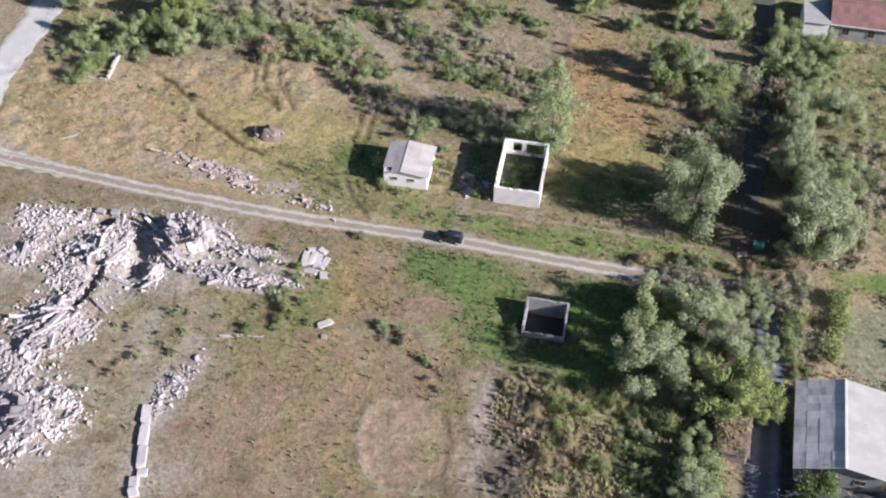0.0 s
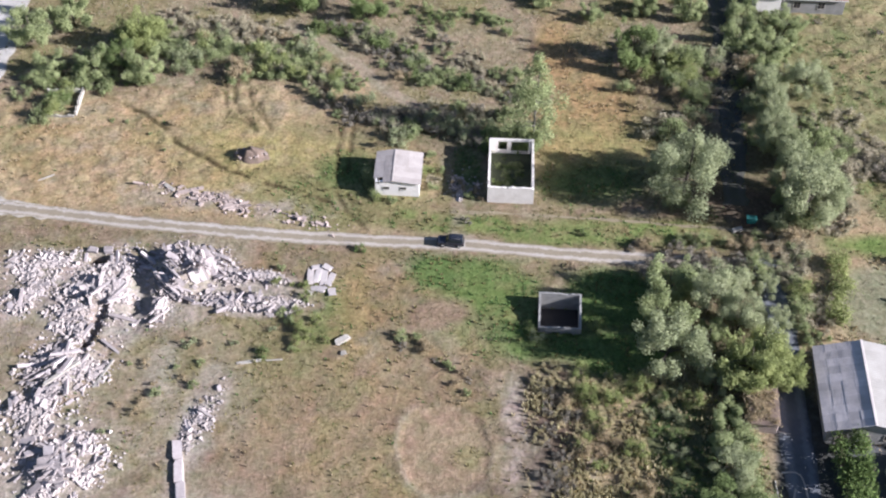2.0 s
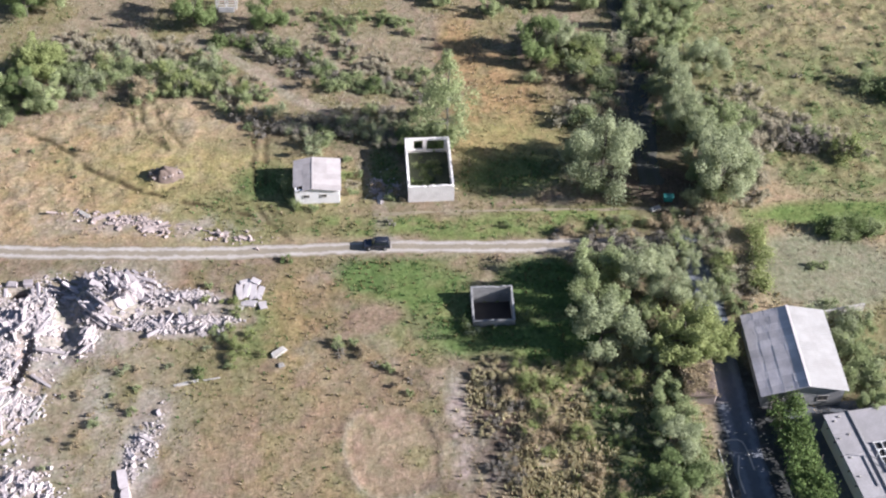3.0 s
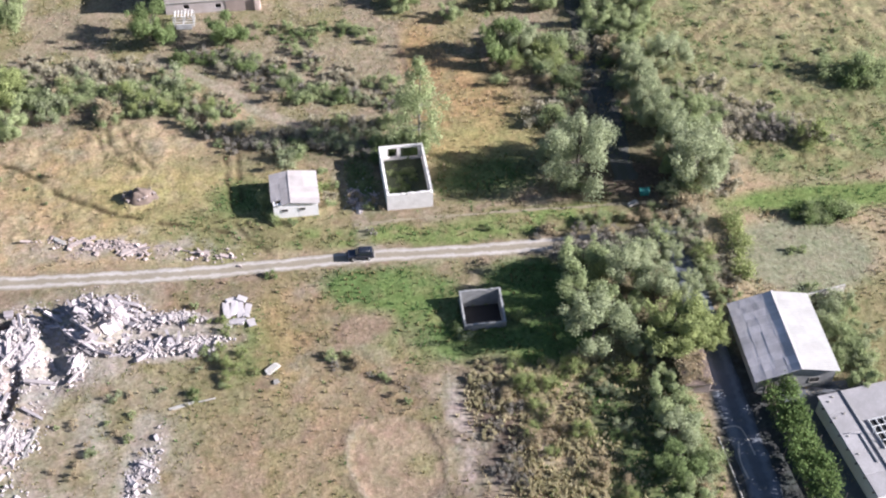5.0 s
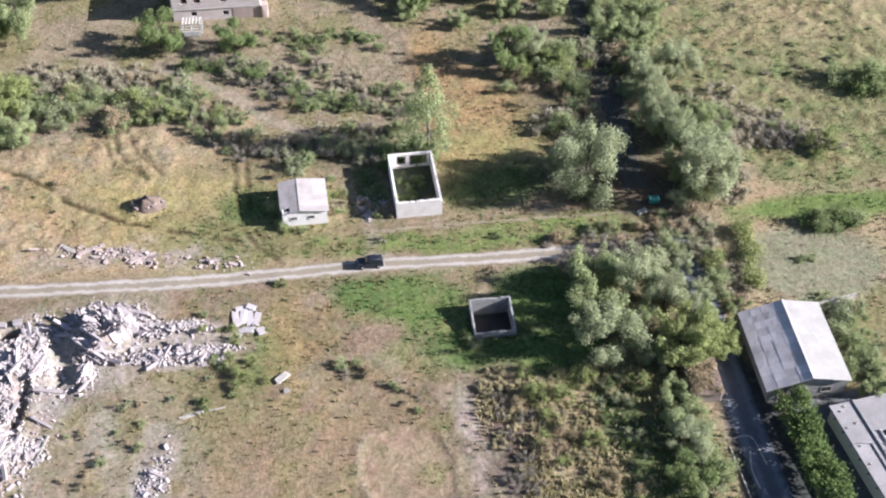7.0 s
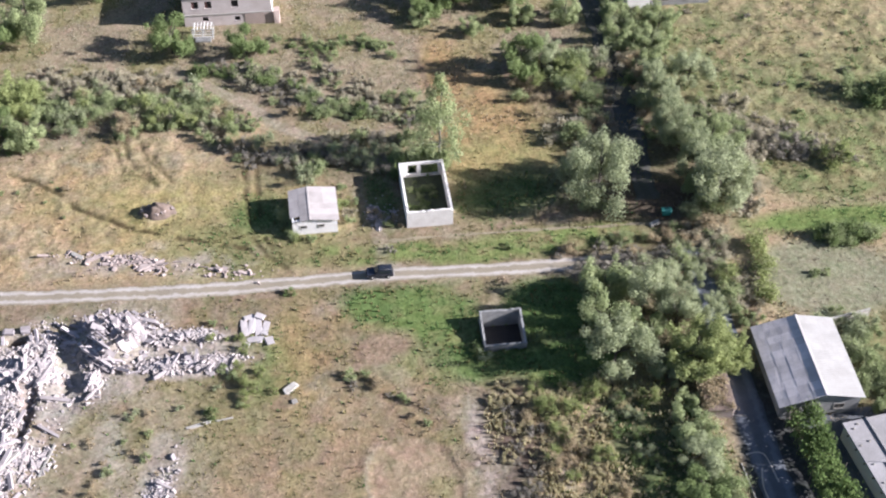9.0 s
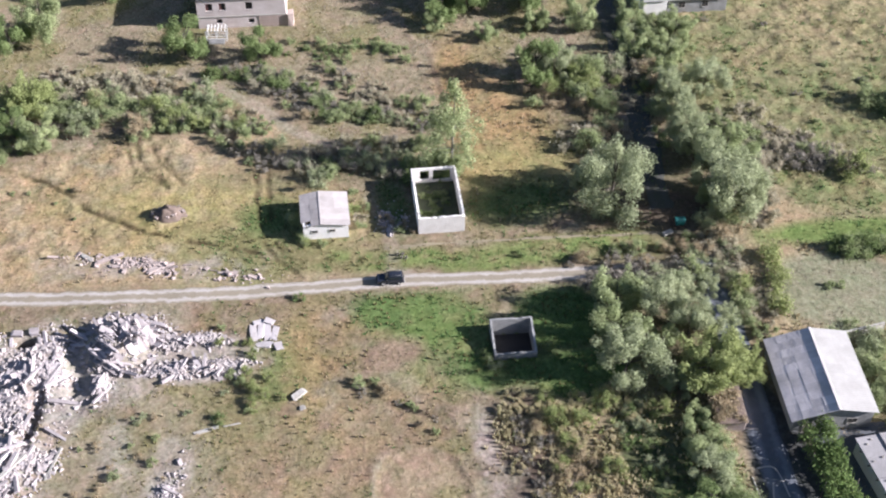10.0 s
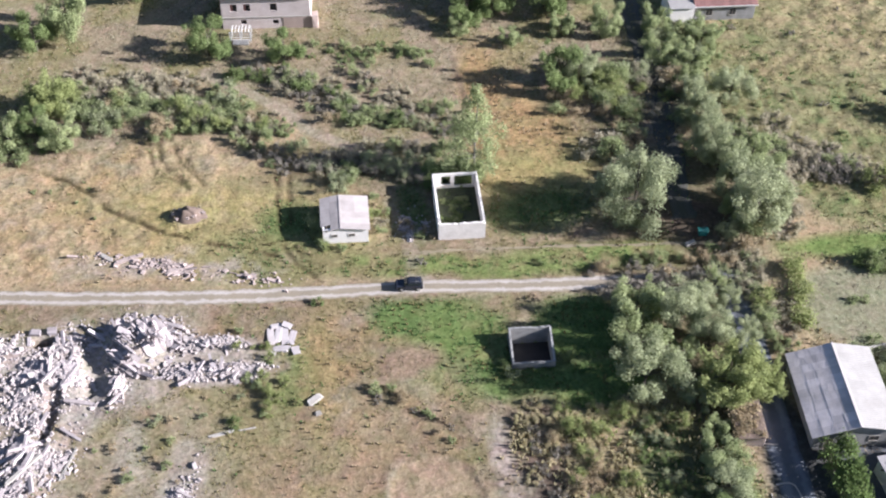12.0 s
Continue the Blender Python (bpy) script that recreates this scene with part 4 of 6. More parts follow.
def build_far_house():
    """Derelict white two-storey house with empty windows."""
    h = thing("derelict_house", pose(-13.4, 198.6, 0, 0, 0, -12), "derelict two-storey white house with empty window openings", "house")
    w, d, top = 16.0, 9.5, 6.8
    holes = [(1.6, 3.7, 1.25, 1.55), (4.0, 3.7, 1.25, 1.55), (8.8, 3.7, 1.25, 1.55), (3.3, 0.95, 1.05, 0.95), (9.1, 0.8, 1.05, 0.95)]
    part("wall", boxes("wall", [(0, 0.4, -0.4, w, d, top)] + pierced(w, -0.4, top, 0.4, holes), MAT_PALE_PINK), h)
    for k, (x, z, wide, high) in enumerate(holes):
        # dark panel in each hole replaces the unlit room behind
        hole = part("window", boxes("window", [(x + 0.01, 0.32, z + 0.01, x + wide - 0.01, 0.38, z + high - 0.01)], MAT_UNLIT), h)
        part("sill", boxes("sill", [(x - 0.05, -0.06, z - 0.07, x + wide + 0.05, 0.2, z + 0.004)], MAT_PALE_PINK, 0.01), hole)
        if k in (0, 1):
            part("shutter", boxes("shutter", [(x + 0.03, 0.22, z + 0.03, x + 0.5, 0.27, z + high - 0.05)], MAT_RED_SHEET), hole, "faded red-brown shutter")
    part("cornice", boxes("cornice", [(-0.1, -0.12, 2.35, w + 0.1, -0.002, 2.55)], MAT_WALL_TOP, 0.02), h)
    part("annexe", boxes("annexe", [(w - 5.0, -0.08, -0.4, w + 0.3, -0.002, 2.3)], MAT_PINK, 0.04, 0.05), h, "pink-plastered broken annexe wall")
    part("annexe_pier", boxes("annexe_pier", [(w + 0.3, -0.3, -0.4, w + 1.3, 1.2, 2.6)], MAT_PINK, 0.06, 0.12, 4), h)
    bm = bmesh.new()
    o = 0.5
    base = [bm.verts.new(p) for p in ((-o, -o, top + 0.002), (w + o, -o, top + 0.002), (w + o, d + o, top + 0.002), (-o, d + o, top + 0.002))]
    peak = [bm.verts.new((w * 0.35, d / 2, top + 0.6)), bm.verts.new((w * 0.65, d / 2, top + 0.6))]
    bm.faces.new(base[::-1])
    bm.faces.new((base[0], base[1], peak[1], peak[0]))
    bm.faces.new((base[1], base[2], peak[1]))
    bm.faces.new((base[2], base[3], peak[0], peak[1]))
    bm.faces.new((base[3], base[0], peak[0]))
    part("roof", from_bm("roof", bm, MAT_RED_SHEET), h)
    return h


def build_porch():
    """White timber stair with rails before the derelict house."""
    s = thing("white_porch", pose(-12.6, 194.4, 0, 0, 0, -14), "white-painted timber porch frame with rails and steps", "porch")
    for x in (0, 1.7, 3.5):
        for y in (0, 1.8):
            part("post", boxes("post", [(x - 0.09, y - 0.09, -0.2, x + 0.09, y + 0.09, 2.1)], MAT_WHITE_PAINT, 0.01), s)
    for k in range(4):
        part("rail", boxes("rail", [(-0.3, -0.14, 0.45 + 0.5 * k, 3.8, -0.09, 0.6 + 0.5 * k)], MAT_WHITE_PAINT, 0.01), s)
    for k in range(6):
        part("slat", boxes("slat", [(0.2 + 0.6 * k, -0.2, 2.1, 0.36 + 0.6 * k, 2.0, 2.2)], MAT_WHITE_PAINT, 0.01), s)
    for k in range(3):
        part("step", boxes("step", [(0.3, -0.4 - 0.32 * k, -0.1, 3.2, -0.1 - 0.32 * k, 0.5 - 0.16 * k)], MAT_CONCRETE, 0.02), s)
    return s


def build_red_house():
    h = thing("red_roofed_house", pose(71.2, 178.6, 0, 0, 0, -11), "house with a red-brown tiled roof among trees", "house")
    w, d, low, top = 11.2, 9.0, 3.1, 5.3
    part("wall", boxes("wall", [(0, 0.4, -0.4, w, d, low)], MAT_CONCRETE, 0.02), h)
    run = math.hypot(d / 2 + 0.2, top - low)
    slope = math.degrees(math.atan2(top - low, d / 2 + 0.2))
    for k in range(11):
        for j in range(4):
            part("roof_sheet", corrugated("roof_sheet", 1.1, run / 4 + 0.08, MAT_RED_SHEET, 0.04, 0.25, 0.01, k + j), h, "",
                 pose(-0.4 + 1.08 * k, 0.0, low + 0.05 + 0.015 * j) @ pose(0, 0, 0, slope, 0, 0) @ pose(0, run / 4 * j, 0))
    part("back_slope", boxes("back_slope", [(-0.4, 0, -0.05, w + 0.4, run, 0)], MAT_RED_SHEET), h, "", pose(0, d, low) @ pose(0, 0, 0, -slope, 0, 0) @ pose(0, -run, 0.1))
    part("eaves_board", boxes("eaves_board", [(-0.4, -0.06, low - 0.12, w + 0.4, 0.0, low + 0.1)], MAT_WHITE_PAINT, 0.01), h)
    opening(h, 2.0, 1.0, 1.2, 1.3, 0.4)
    opening(h, 6.4, 1.0, 1.2, 1.3, 0.4)
    a = thing("white_roofed_annexe", pose(66.2, 179.0, 0, 0, 0, -11), "small annexe with a white metal roof", "outbuilding")
    part("wall", boxes("wall", [(0.1, 0.3, -0.4, 4.5, 7, 3.2)], MAT_PLASTER, 0.02), a)
    part("roof", corrugated("roof", 4.8, 7.4, MAT_WHITE_SHEET, 0.03, 0.3), a, "", pose(-0.1, 0, 3.3) @ pose(0, 0, 0, 4, 0, 0))
    return h


build_hut()
build_ruin()
build_pit()
build_shed()
build_flat_house()
build_far_house()
build_porch()
build_red_house()


def block_wall(at, length, high, label, seed):
    """A garden wall of separate blocks in courses."""
    w = thing("garden_wall", at, label, "wall")
    rnd = random.Random(seed)
    for j in range(int(high / 0.4)):
        x = 0.0
        while x < length - 0.2:
            s = min(rnd.uniform(0.7, 1.1), length - x)
            part("block", boxes("block", [(x + 0.01, 0, 0.4 * j - 0.1, x + s - 0.01, 0.3, 0.4 * j + 0.29)], MAT_WALL_TOP, 0.02, 0.015, rnd.randint(0, 999)), w)
            x += s
    return w


block_wall(pose(61.3, 97.9, 0, 0, 0, -1), 6.2, 1.6, "low pale concrete block wall beside the shed", 3)
yard = tagged(new("pavement_yard", boxes("pavement_yard", [(-3.5, -20, -0.3, 9, 8.5, 0.22)], MAT_YARD, 0.03)), "grey concrete yard between shed and outbuilding", "yard", kind="structure")
yard.matrix_basis = pose(50.5, 76.5, 0, 0, 0, -12)

# ---------------------------------------------------------------- plants


def leaf_mesh(name, centres, radii, count, size, material, seed, long=1.5, tall=1.3, loose=0.42):
    """Sprays of leaves: slim bent blades that point up and out of many soft lobes."""
    rng = np.random.default_rng(seed)
    c, r = np.array(centres, float), np.array(radii, float)
    k = rng.choice(len(r), count, p=r ** 2 / (r ** 2).sum())
    way = rng.normal(size=(count, 3))
    way /= np.linalg.norm(way, axis=1)[:, None]
    dist = np.abs(rng.normal(size=count)) * r[k] * 0.95 if loose > 0.5 else r[k] * np.clip(0.82 + 0.8 * loose * rng.normal(size=count), 0.05, 1.6)
    p = c[k] + way * dist[:, None] * np.array([1, 1, tall])
    p[:, 2] = np.maximum(p[:, 2], 0.05)
    # most blades lie along the face of their lobe, the rest stick out of it
    face = way * 0.9 + np.array([0, 0, 0.3]) + rng.normal(size=(count, 3)) * 0.42
    face /= np.linalg.norm(face, axis=1)[:, None]
    u = np.cross(face, rng.normal(size=(count, 3)))
    spike = way * 0.7 + np.array([0, 0, 0.55]) + rng.normal(size=(count, 3)) * 0.5
    u = np.where((rng.random(count) < loose)[:, None], spike, u)
    u /= np.linalg.norm(u, axis=1)[:, None]
    v = np.cross(face, u) + rng.normal(size=(count, 3)) * 0.15
    v /= np.linalg.norm(v, axis=1)[:, None] + 1e-9
    nrm = np.cross(u, v)
    s = size * (0.5 + 1.0 * rng.random(count))[:, None]
    q = np.stack([p - u * s * 0.5, p - v * s * 0.42 + nrm * s * 0.1, p + u * s * long, p + v * s * 0.42 + nrm * s * 0.1], 1).reshape(-1, 3)
    faces = np.arange(4 * count).reshape(-1, 4)
    return mesh_of(name, q.tolist(), faces.tolist(), material)


def crown_lobes(rng, n, rx, rz, cz, small=0.17, large=0.34):
    """Lobes in a few large boughs with gaps between them: each bough a plume that climbs up and out."""
    cs, rs = [], []
    per = 5
    for b in range(max(3, n // per)):
        a, up, k = 2.4 * b + rng.uniform(-0.4, 0.4), rng.uniform(-0.85, 0.9), rng.uniform(0.5, 1.0)
        flat = math.sqrt(max(0.0, 1 - up * up))
        x, y, z = rx * k * flat * math.cos(a), rx * k * flat * math.sin(a), cz + rz * k * up
        w = rng.uniform(0.16, 0.3) * min(rx, rz)
        for m in range(per):
            t = m / (per - 1) - 0.4
            cs.append((x + w * t * math.cos(a) + rng.gauss(0, 0.45 * w), y + w * t * math.sin(a) + rng.gauss(0, 0.45 * w), max(0.12 * rz, z + 1.7 * w * t + rng.gauss(0, 0.4 * w))))
            rs.append(rng.uniform(small, large) * min(rx, rz) * (1.05 - 0.5 * m / per))
    return cs, rs


def wood_mesh(name, rng, high, radius, targets, material, fork=0.35):
    """A tapered trunk with a bend and limbs that run up into the crown."""
    bm = bmesh.new()

    def tube(pts, r0, r1, sides):
        rings = []
        for k, p in enumerate(pts):
            d = (pts[min(k + 1, len(pts) - 1)] - pts[max(k - 1, 0)]).normalized()
            a = d.orthogonal().normalized()
            b = d.cross(a)
            r = r0 + (r1 - r0) * k / (len(pts) - 1)
            rings.append([bm.verts.new(p + r * (a * math.cos(2 * math.pi * s / sides) + b * math.sin(2 * math.pi * s / sides))) for s in range(sides)])
        for p, q in zip(rings, rings[1:]):
            for s in range(sides):
                bm.faces.new((p[s], p[(s + 1) % sides], q[(s + 1) % sides], q[s]))

    bend = Vector((rng.uniform(-0.4, 0.4), rng.uniform(-0.4, 0.4), 0))
    spine = [bend * (t * t) + Vector((0, 0, -0.3 + (high + 0.3) * t)) for t in (0, 0.15, 0.35, 0.6, 0.8, 1.0)]
    tube(spine, radius, radius * 0.25, 8)
    for c in targets:
        c = Vector(c)
        t = rng.uniform(fork, 0.85)
        start = bend * (t * t) + Vector((0, 0, -0.3 + (high + 0.3) * t))
        if c.z < start.z:
            start = Vector((0, 0, max(0.2, c.z * 0.7)))
        mid = (start + c) / 2 + Vector((0, 0, rng.uniform(0.0, 0.5)))
        tube([start, mid, c], radius * 0.4 * (1 - 0.5 * t), 0.02, 5)
    return from_bm(name, bm, material, True)


def make_tree(name, seed, high, rx, leaves, size, leaf, bark, label, category="tree", lobes=26, low=0.25, slim=None, girth=0.028):
    """One tree at the origin: trunk with limbs, and a crown of leaf lobes."""
    rng = random.Random(seed)
    tree = thing(name, pose(0, 0, -50), label, category)
    cz, rz = high * (0.5 + low / 2), high * (0.5 - low / 2)
    cs, rs = crown_lobes(rng, lobes, rx, rz, cz)
    if slim:
        cs = [(slim * rng.uniform(-1, 1) * (1.1 - t), slim * rng.uniform(-1, 1) * (1.1 - t), high * (low + (0.97 - low) * t)) for t in [k / (lobes - 1) for k in range(lobes)]]
        rs = [rx * (0.62 - 0.35 * (k / (lobes - 1))) * rng.uniform(0.5, 1.0) for k in range(lobes)]
    part("trunk", wood_mesh("trunk", rng, high * 0.82, girth * high, cs[:18], bark), tree)
    part("crown", leaf_mesh("crown", cs, rs, leaves, size, leaf, seed, loose=0.24), tree)
    return tree


def make_shrub(name, seed, high, rx, leaves, size, leaf, label, bark=None, lobes=14):
    rng = random.Random(seed)
    shrub = thing(name, pose(0, 0, -50), label, "shrub")
    cs, rs = crown_lobes(rng, lobes, rx, high * 0.5, high * 0.5, 0.35, 0.7)
    bm_pts = [Vector(c) for c in cs]
    rng2 = random.Random(seed + 1)
    part("stem", wood_mesh("stem", rng2, high * 0.6, 0.05, [tuple(p) for p in bm_pts], bark or MAT_BARK, 0.1), shrub)
    part("foliage", leaf_mesh("foliage", cs, rs, leaves, size, leaf, seed, 1.9, 1.1, 0.8), shrub)
    return shrub


def planted(proto, x, y, scale=1.0, flat=1.0, turn=None, label="", group=""):
    """A copy of a plant, standing on the ground."""
    turn = (x * 37.7 + y * 91.3) % 360 if turn is None else turn
    ob = copy_thing(proto, pose(x, y, z_at(x, y) - 0.03, 0, 0, turn))
    ob.scale = (scale, scale, scale * flat)
    return tagged(ob, label, "", group)


def discard(ob):
    for o in [*ob.children_recursive, ob]:
        bpy.data.objects.remove(o)


willow_a = make_tree("willow_tree", 101, 11.0, 5.4, 19000, 0.165, LEAF_SILVER, MAT_BARK, "broad silvery-green willow tree with a rounded crown", lobes=80, low=0.02)
willow_b = make_tree("willow_tree", 102, 9.0, 4.6, 14000, 0.165, LEAF_SILVER, MAT_BARK, "silvery-green willow tree beside the lane", lobes=60, low=0.02)
olive_a = make_tree("olive_green_tree", 103, 9.0, 4.4, 14000, 0.165, LEAF_OLIVE, MAT_BARK, "dense olive-green deciduous tree with an uneven crown", lobes=60, low=0.05)
olive_b = make_tree("olive_green_tree", 104, 7.5, 3.8, 10500, 0.16, LEAF_OLIVE, MAT_BARK, "olive-green tree with drooping lower branches", lobes=50, low=0.03)
green_a = make_tree("green_tree", 105, 7.0, 3.6, 10500, 0.16, LEAF_GREEN, MAT_BARK, "bright green bushy tree", lobes=50, low=0.03)
yellow_a = make_tree("yellow_green_tree", 106, 7.5, 4.3, 17000, 0.16, LEAF_YELLOW, MAT_BARK, "rounded yellow-green tree beside the lane", lobes=120, low=0.06)
poplar = make_tree("poplar_tree", 107, 17.5, 2.7, 6500, 0.2, LEAF_OLIVE, MAT_PALE_BARK, "tall thin poplar with sparse leaves behind the ruin", lobes=60, low=0.2, slim=4.2, girth=0.011)

sh_olive = make_shrub("olive_shrub", 201, 2.6, 1.9, 2600, 0.11, LEAF_OLIVE, "olive-green wild shrub in dry grass", lobes=20)
sh_olive2 = make_shrub("olive_shrub", 202, 2.2, 2.1, 2600, 0.11, LEAF_OLIVE, "spreading olive-green wild shrub", lobes=24)
sh_green = make_shrub("green_shrub", 203, 2.2, 1.7, 2300, 0.11, LEAF_GREEN, "dark green leafy wild shrub", lobes=20)
sh_silver = make_shrub("silver_shrub", 204, 2.4, 1.9, 2400, 0.11, LEAF_SILVER, "grey-green silvery wild shrub", lobes=20)
sh_dry = make_shrub("dry_shrub", 205, 2.0, 1.8, 2000, 0.10, LEAF_DRY, "half-dead brown shrub with bare twigs", lobes=22)
sh_dead = make_shrub("dead_shrub", 206, 1.7, 1.7, 1800, 0.10, LEAF_PURPLE, "dead purple-grey bramble thicket", lobes=22)
sh_yellow = make_shrub("yellow_shrub", 207, 2.6, 1.9, 2600, 0.11, LEAF_YELLOW, "yellow-green shrub turning in autumn", lobes=20)
sc_tan = make_shrub("dry_scrub", 208, 1.5, 3.4, 5200, 0.11, LEAF_TAN, "low sprawling grey-tan thicket of dry twigs", lobes=52)
sc_grey = make_shrub("grey_scrub", 209, 1.8, 3.0, 4600, 0.11, LEAF_TAN, "feathery grey-tan scrub gone to seed", lobes=44)
sc_olive = make_shrub("olive_scrub", 210, 1.5, 3.2, 4800, 0.11, LEAF_OLIVE, "low sprawling olive-green thicket", lobes=48)
sc_weed = make_shrub("tall_weed_stand", 211, 1.3, 2.4, 3600, 0.12, WEED_STRAW, "stand of tall straw-coloured weeds", lobes=40)

# trees: kind, x, y, scale, flat
for proto, x, y, s, f in (
    (willow_a, 40.0, 132.4, 1.04, 1.0), (willow_b, 43.0, 138.2, 0.6, 1.2), (willow_b, 37.4, 136.6, 0.6, 0.9),
    (willow_b, 56.6, 125.2, 1.1, 1.05), (olive_b, 60.6, 129.4, 0.8, 0.9), (willow_b, 60.6, 126.4, 0.6, 1.1), (willow_b, 57.6, 131.6, 0.95, 0.95), (olive_b, 55.4, 128.6, 0.7, 0.9), (olive_a, 61.4, 136.6, 0.95, 0.85), (willow_b, 57.2, 138.4, 0.66, 1.25),
    (willow_b, 57.4, 142.4, 0.6, 1.35), (willow_b, 58.4, 146.4, 0.56, 1.35), (willow_b, 59.4, 150.6, 0.56, 1.3), (willow_b, 60.0, 155.4, 0.5, 1.3), (olive_b, 65.0, 142.6, 0.6, 0.6),
    (olive_b, 61.2, 160.6, 0.6, 0.9), (willow_b, 67.4, 155.6, 0.78, 0.75), (olive_a, 65.0, 166.0, 0.7, 0.7), (olive_b, 60.0, 169.6, 0.8, 0.8),
    (olive_a, 69.5, 172.0, 0.75, 0.7), (olive_b, 62.5, 177.5, 0.9, 0.7), (olive_b, 54.0, 180.0, 0.9, 0.8),
):
    planted(proto, x, y, s, f, group="trees along the lane")
for proto, x, y, s, f in (
    (olive_b, 32.4, 112.2, 1.1, 0.85), (willow_b, 29.0, 100.6, 1.0, 0.85), (olive_a, 30.0, 105.6, 0.85, 0.95), (willow_b, 37.4, 109.6, 0.8, 0.95),
    (willow_b, 40.6, 105.2, 0.72, 1.0), (yellow_a, 39.4, 97.0, 1.18, 0.85), (yellow_a, 43.4, 96.2, 0.8, 0.85), (olive_b, 35.8, 103.6, 0.62, 0.9), (willow_b, 35.2, 96.4, 0.5, 0.8),
    (willow_b, 45.4, 104.4, 0.5, 0.9), (willow_b, 42.6, 111.6, 0.5, 0.8), (willow_b, 46.6, 111.6, 0.4, 0.8),
    (olive_b, 33.4, 87.0, 0.82, 0.56), (willow_b, 33.0, 82.6, 0.66, 0.58), (green_a, 31.2, 77.6, 0.9, 0.56), (olive_b, 29.6, 72.4, 0.7, 0.65), (olive_b, 35.2, 91.0, 0.5, 0.75), (olive_b, 60.0, 81.4, 0.55, 0.85),
):
    planted(proto, x, y, s, f, group="grove beside the lane")
planted(poplar, 19.6, 149.4, 1.0, 1.0)
for proto, x, y, s, f in (
    (green_a, 40.4, 167.0, 1.05, 1.0), (willow_b, 44.6, 167.5, 0.7, 0.85), (yellow_a, 48.0, 164.5, 0.6, 0.7), (olive_b, 36.0, 181.0, 0.6, 0.7),
    (green_a, 45.5, 189.0, 1.1, 1.0), (olive_a, 52.0, 190.0, 0.9, 1.0), (olive_b, 28.0, 187.0, 0.6, 0.7), (green_a, 33.0, 197.0, 1.2, 1.0),
    (olive_a, -40.5, 203.5, 1.0, 1.1), (green_a, -17.0, 191.4, 1.1, 0.85), (green_a, -4.4, 186.6, 0.95, 0.75), (yellow_a, -44.6, 182.5, 0.95, 1.0), (green_a, 30.8, 190.6, 1.1, 0.9), (green_a, 35.4, 190.0, 0.9, 0.8), (green_a, 38.7, 194.0, 1.1, 1.0), (olive_b, 46.0, 181.5, 0.7, 0.8),
    (olive_b, -43.8, 173.2, 0.9, 0.8), (green_a, -46.5, 200.5, 1.0, 1.0), (green_a, -27.0, 213.0, 1.1, 1.0), (olive_b, -52.0, 175.5, 0.9, 0.75), (green_a, -47.5, 176.5, 0.85, 0.75),
    (olive_b, -60.0, 176.0, 0.8, 0.7), (olive_a, -64.0, 186.0, 0.9, 0.8), (olive_b, -57.0, 190.0, 1.0, 0.9),
):
    planted(proto, x, y, s, f, group="scattered trees behind the grassland")

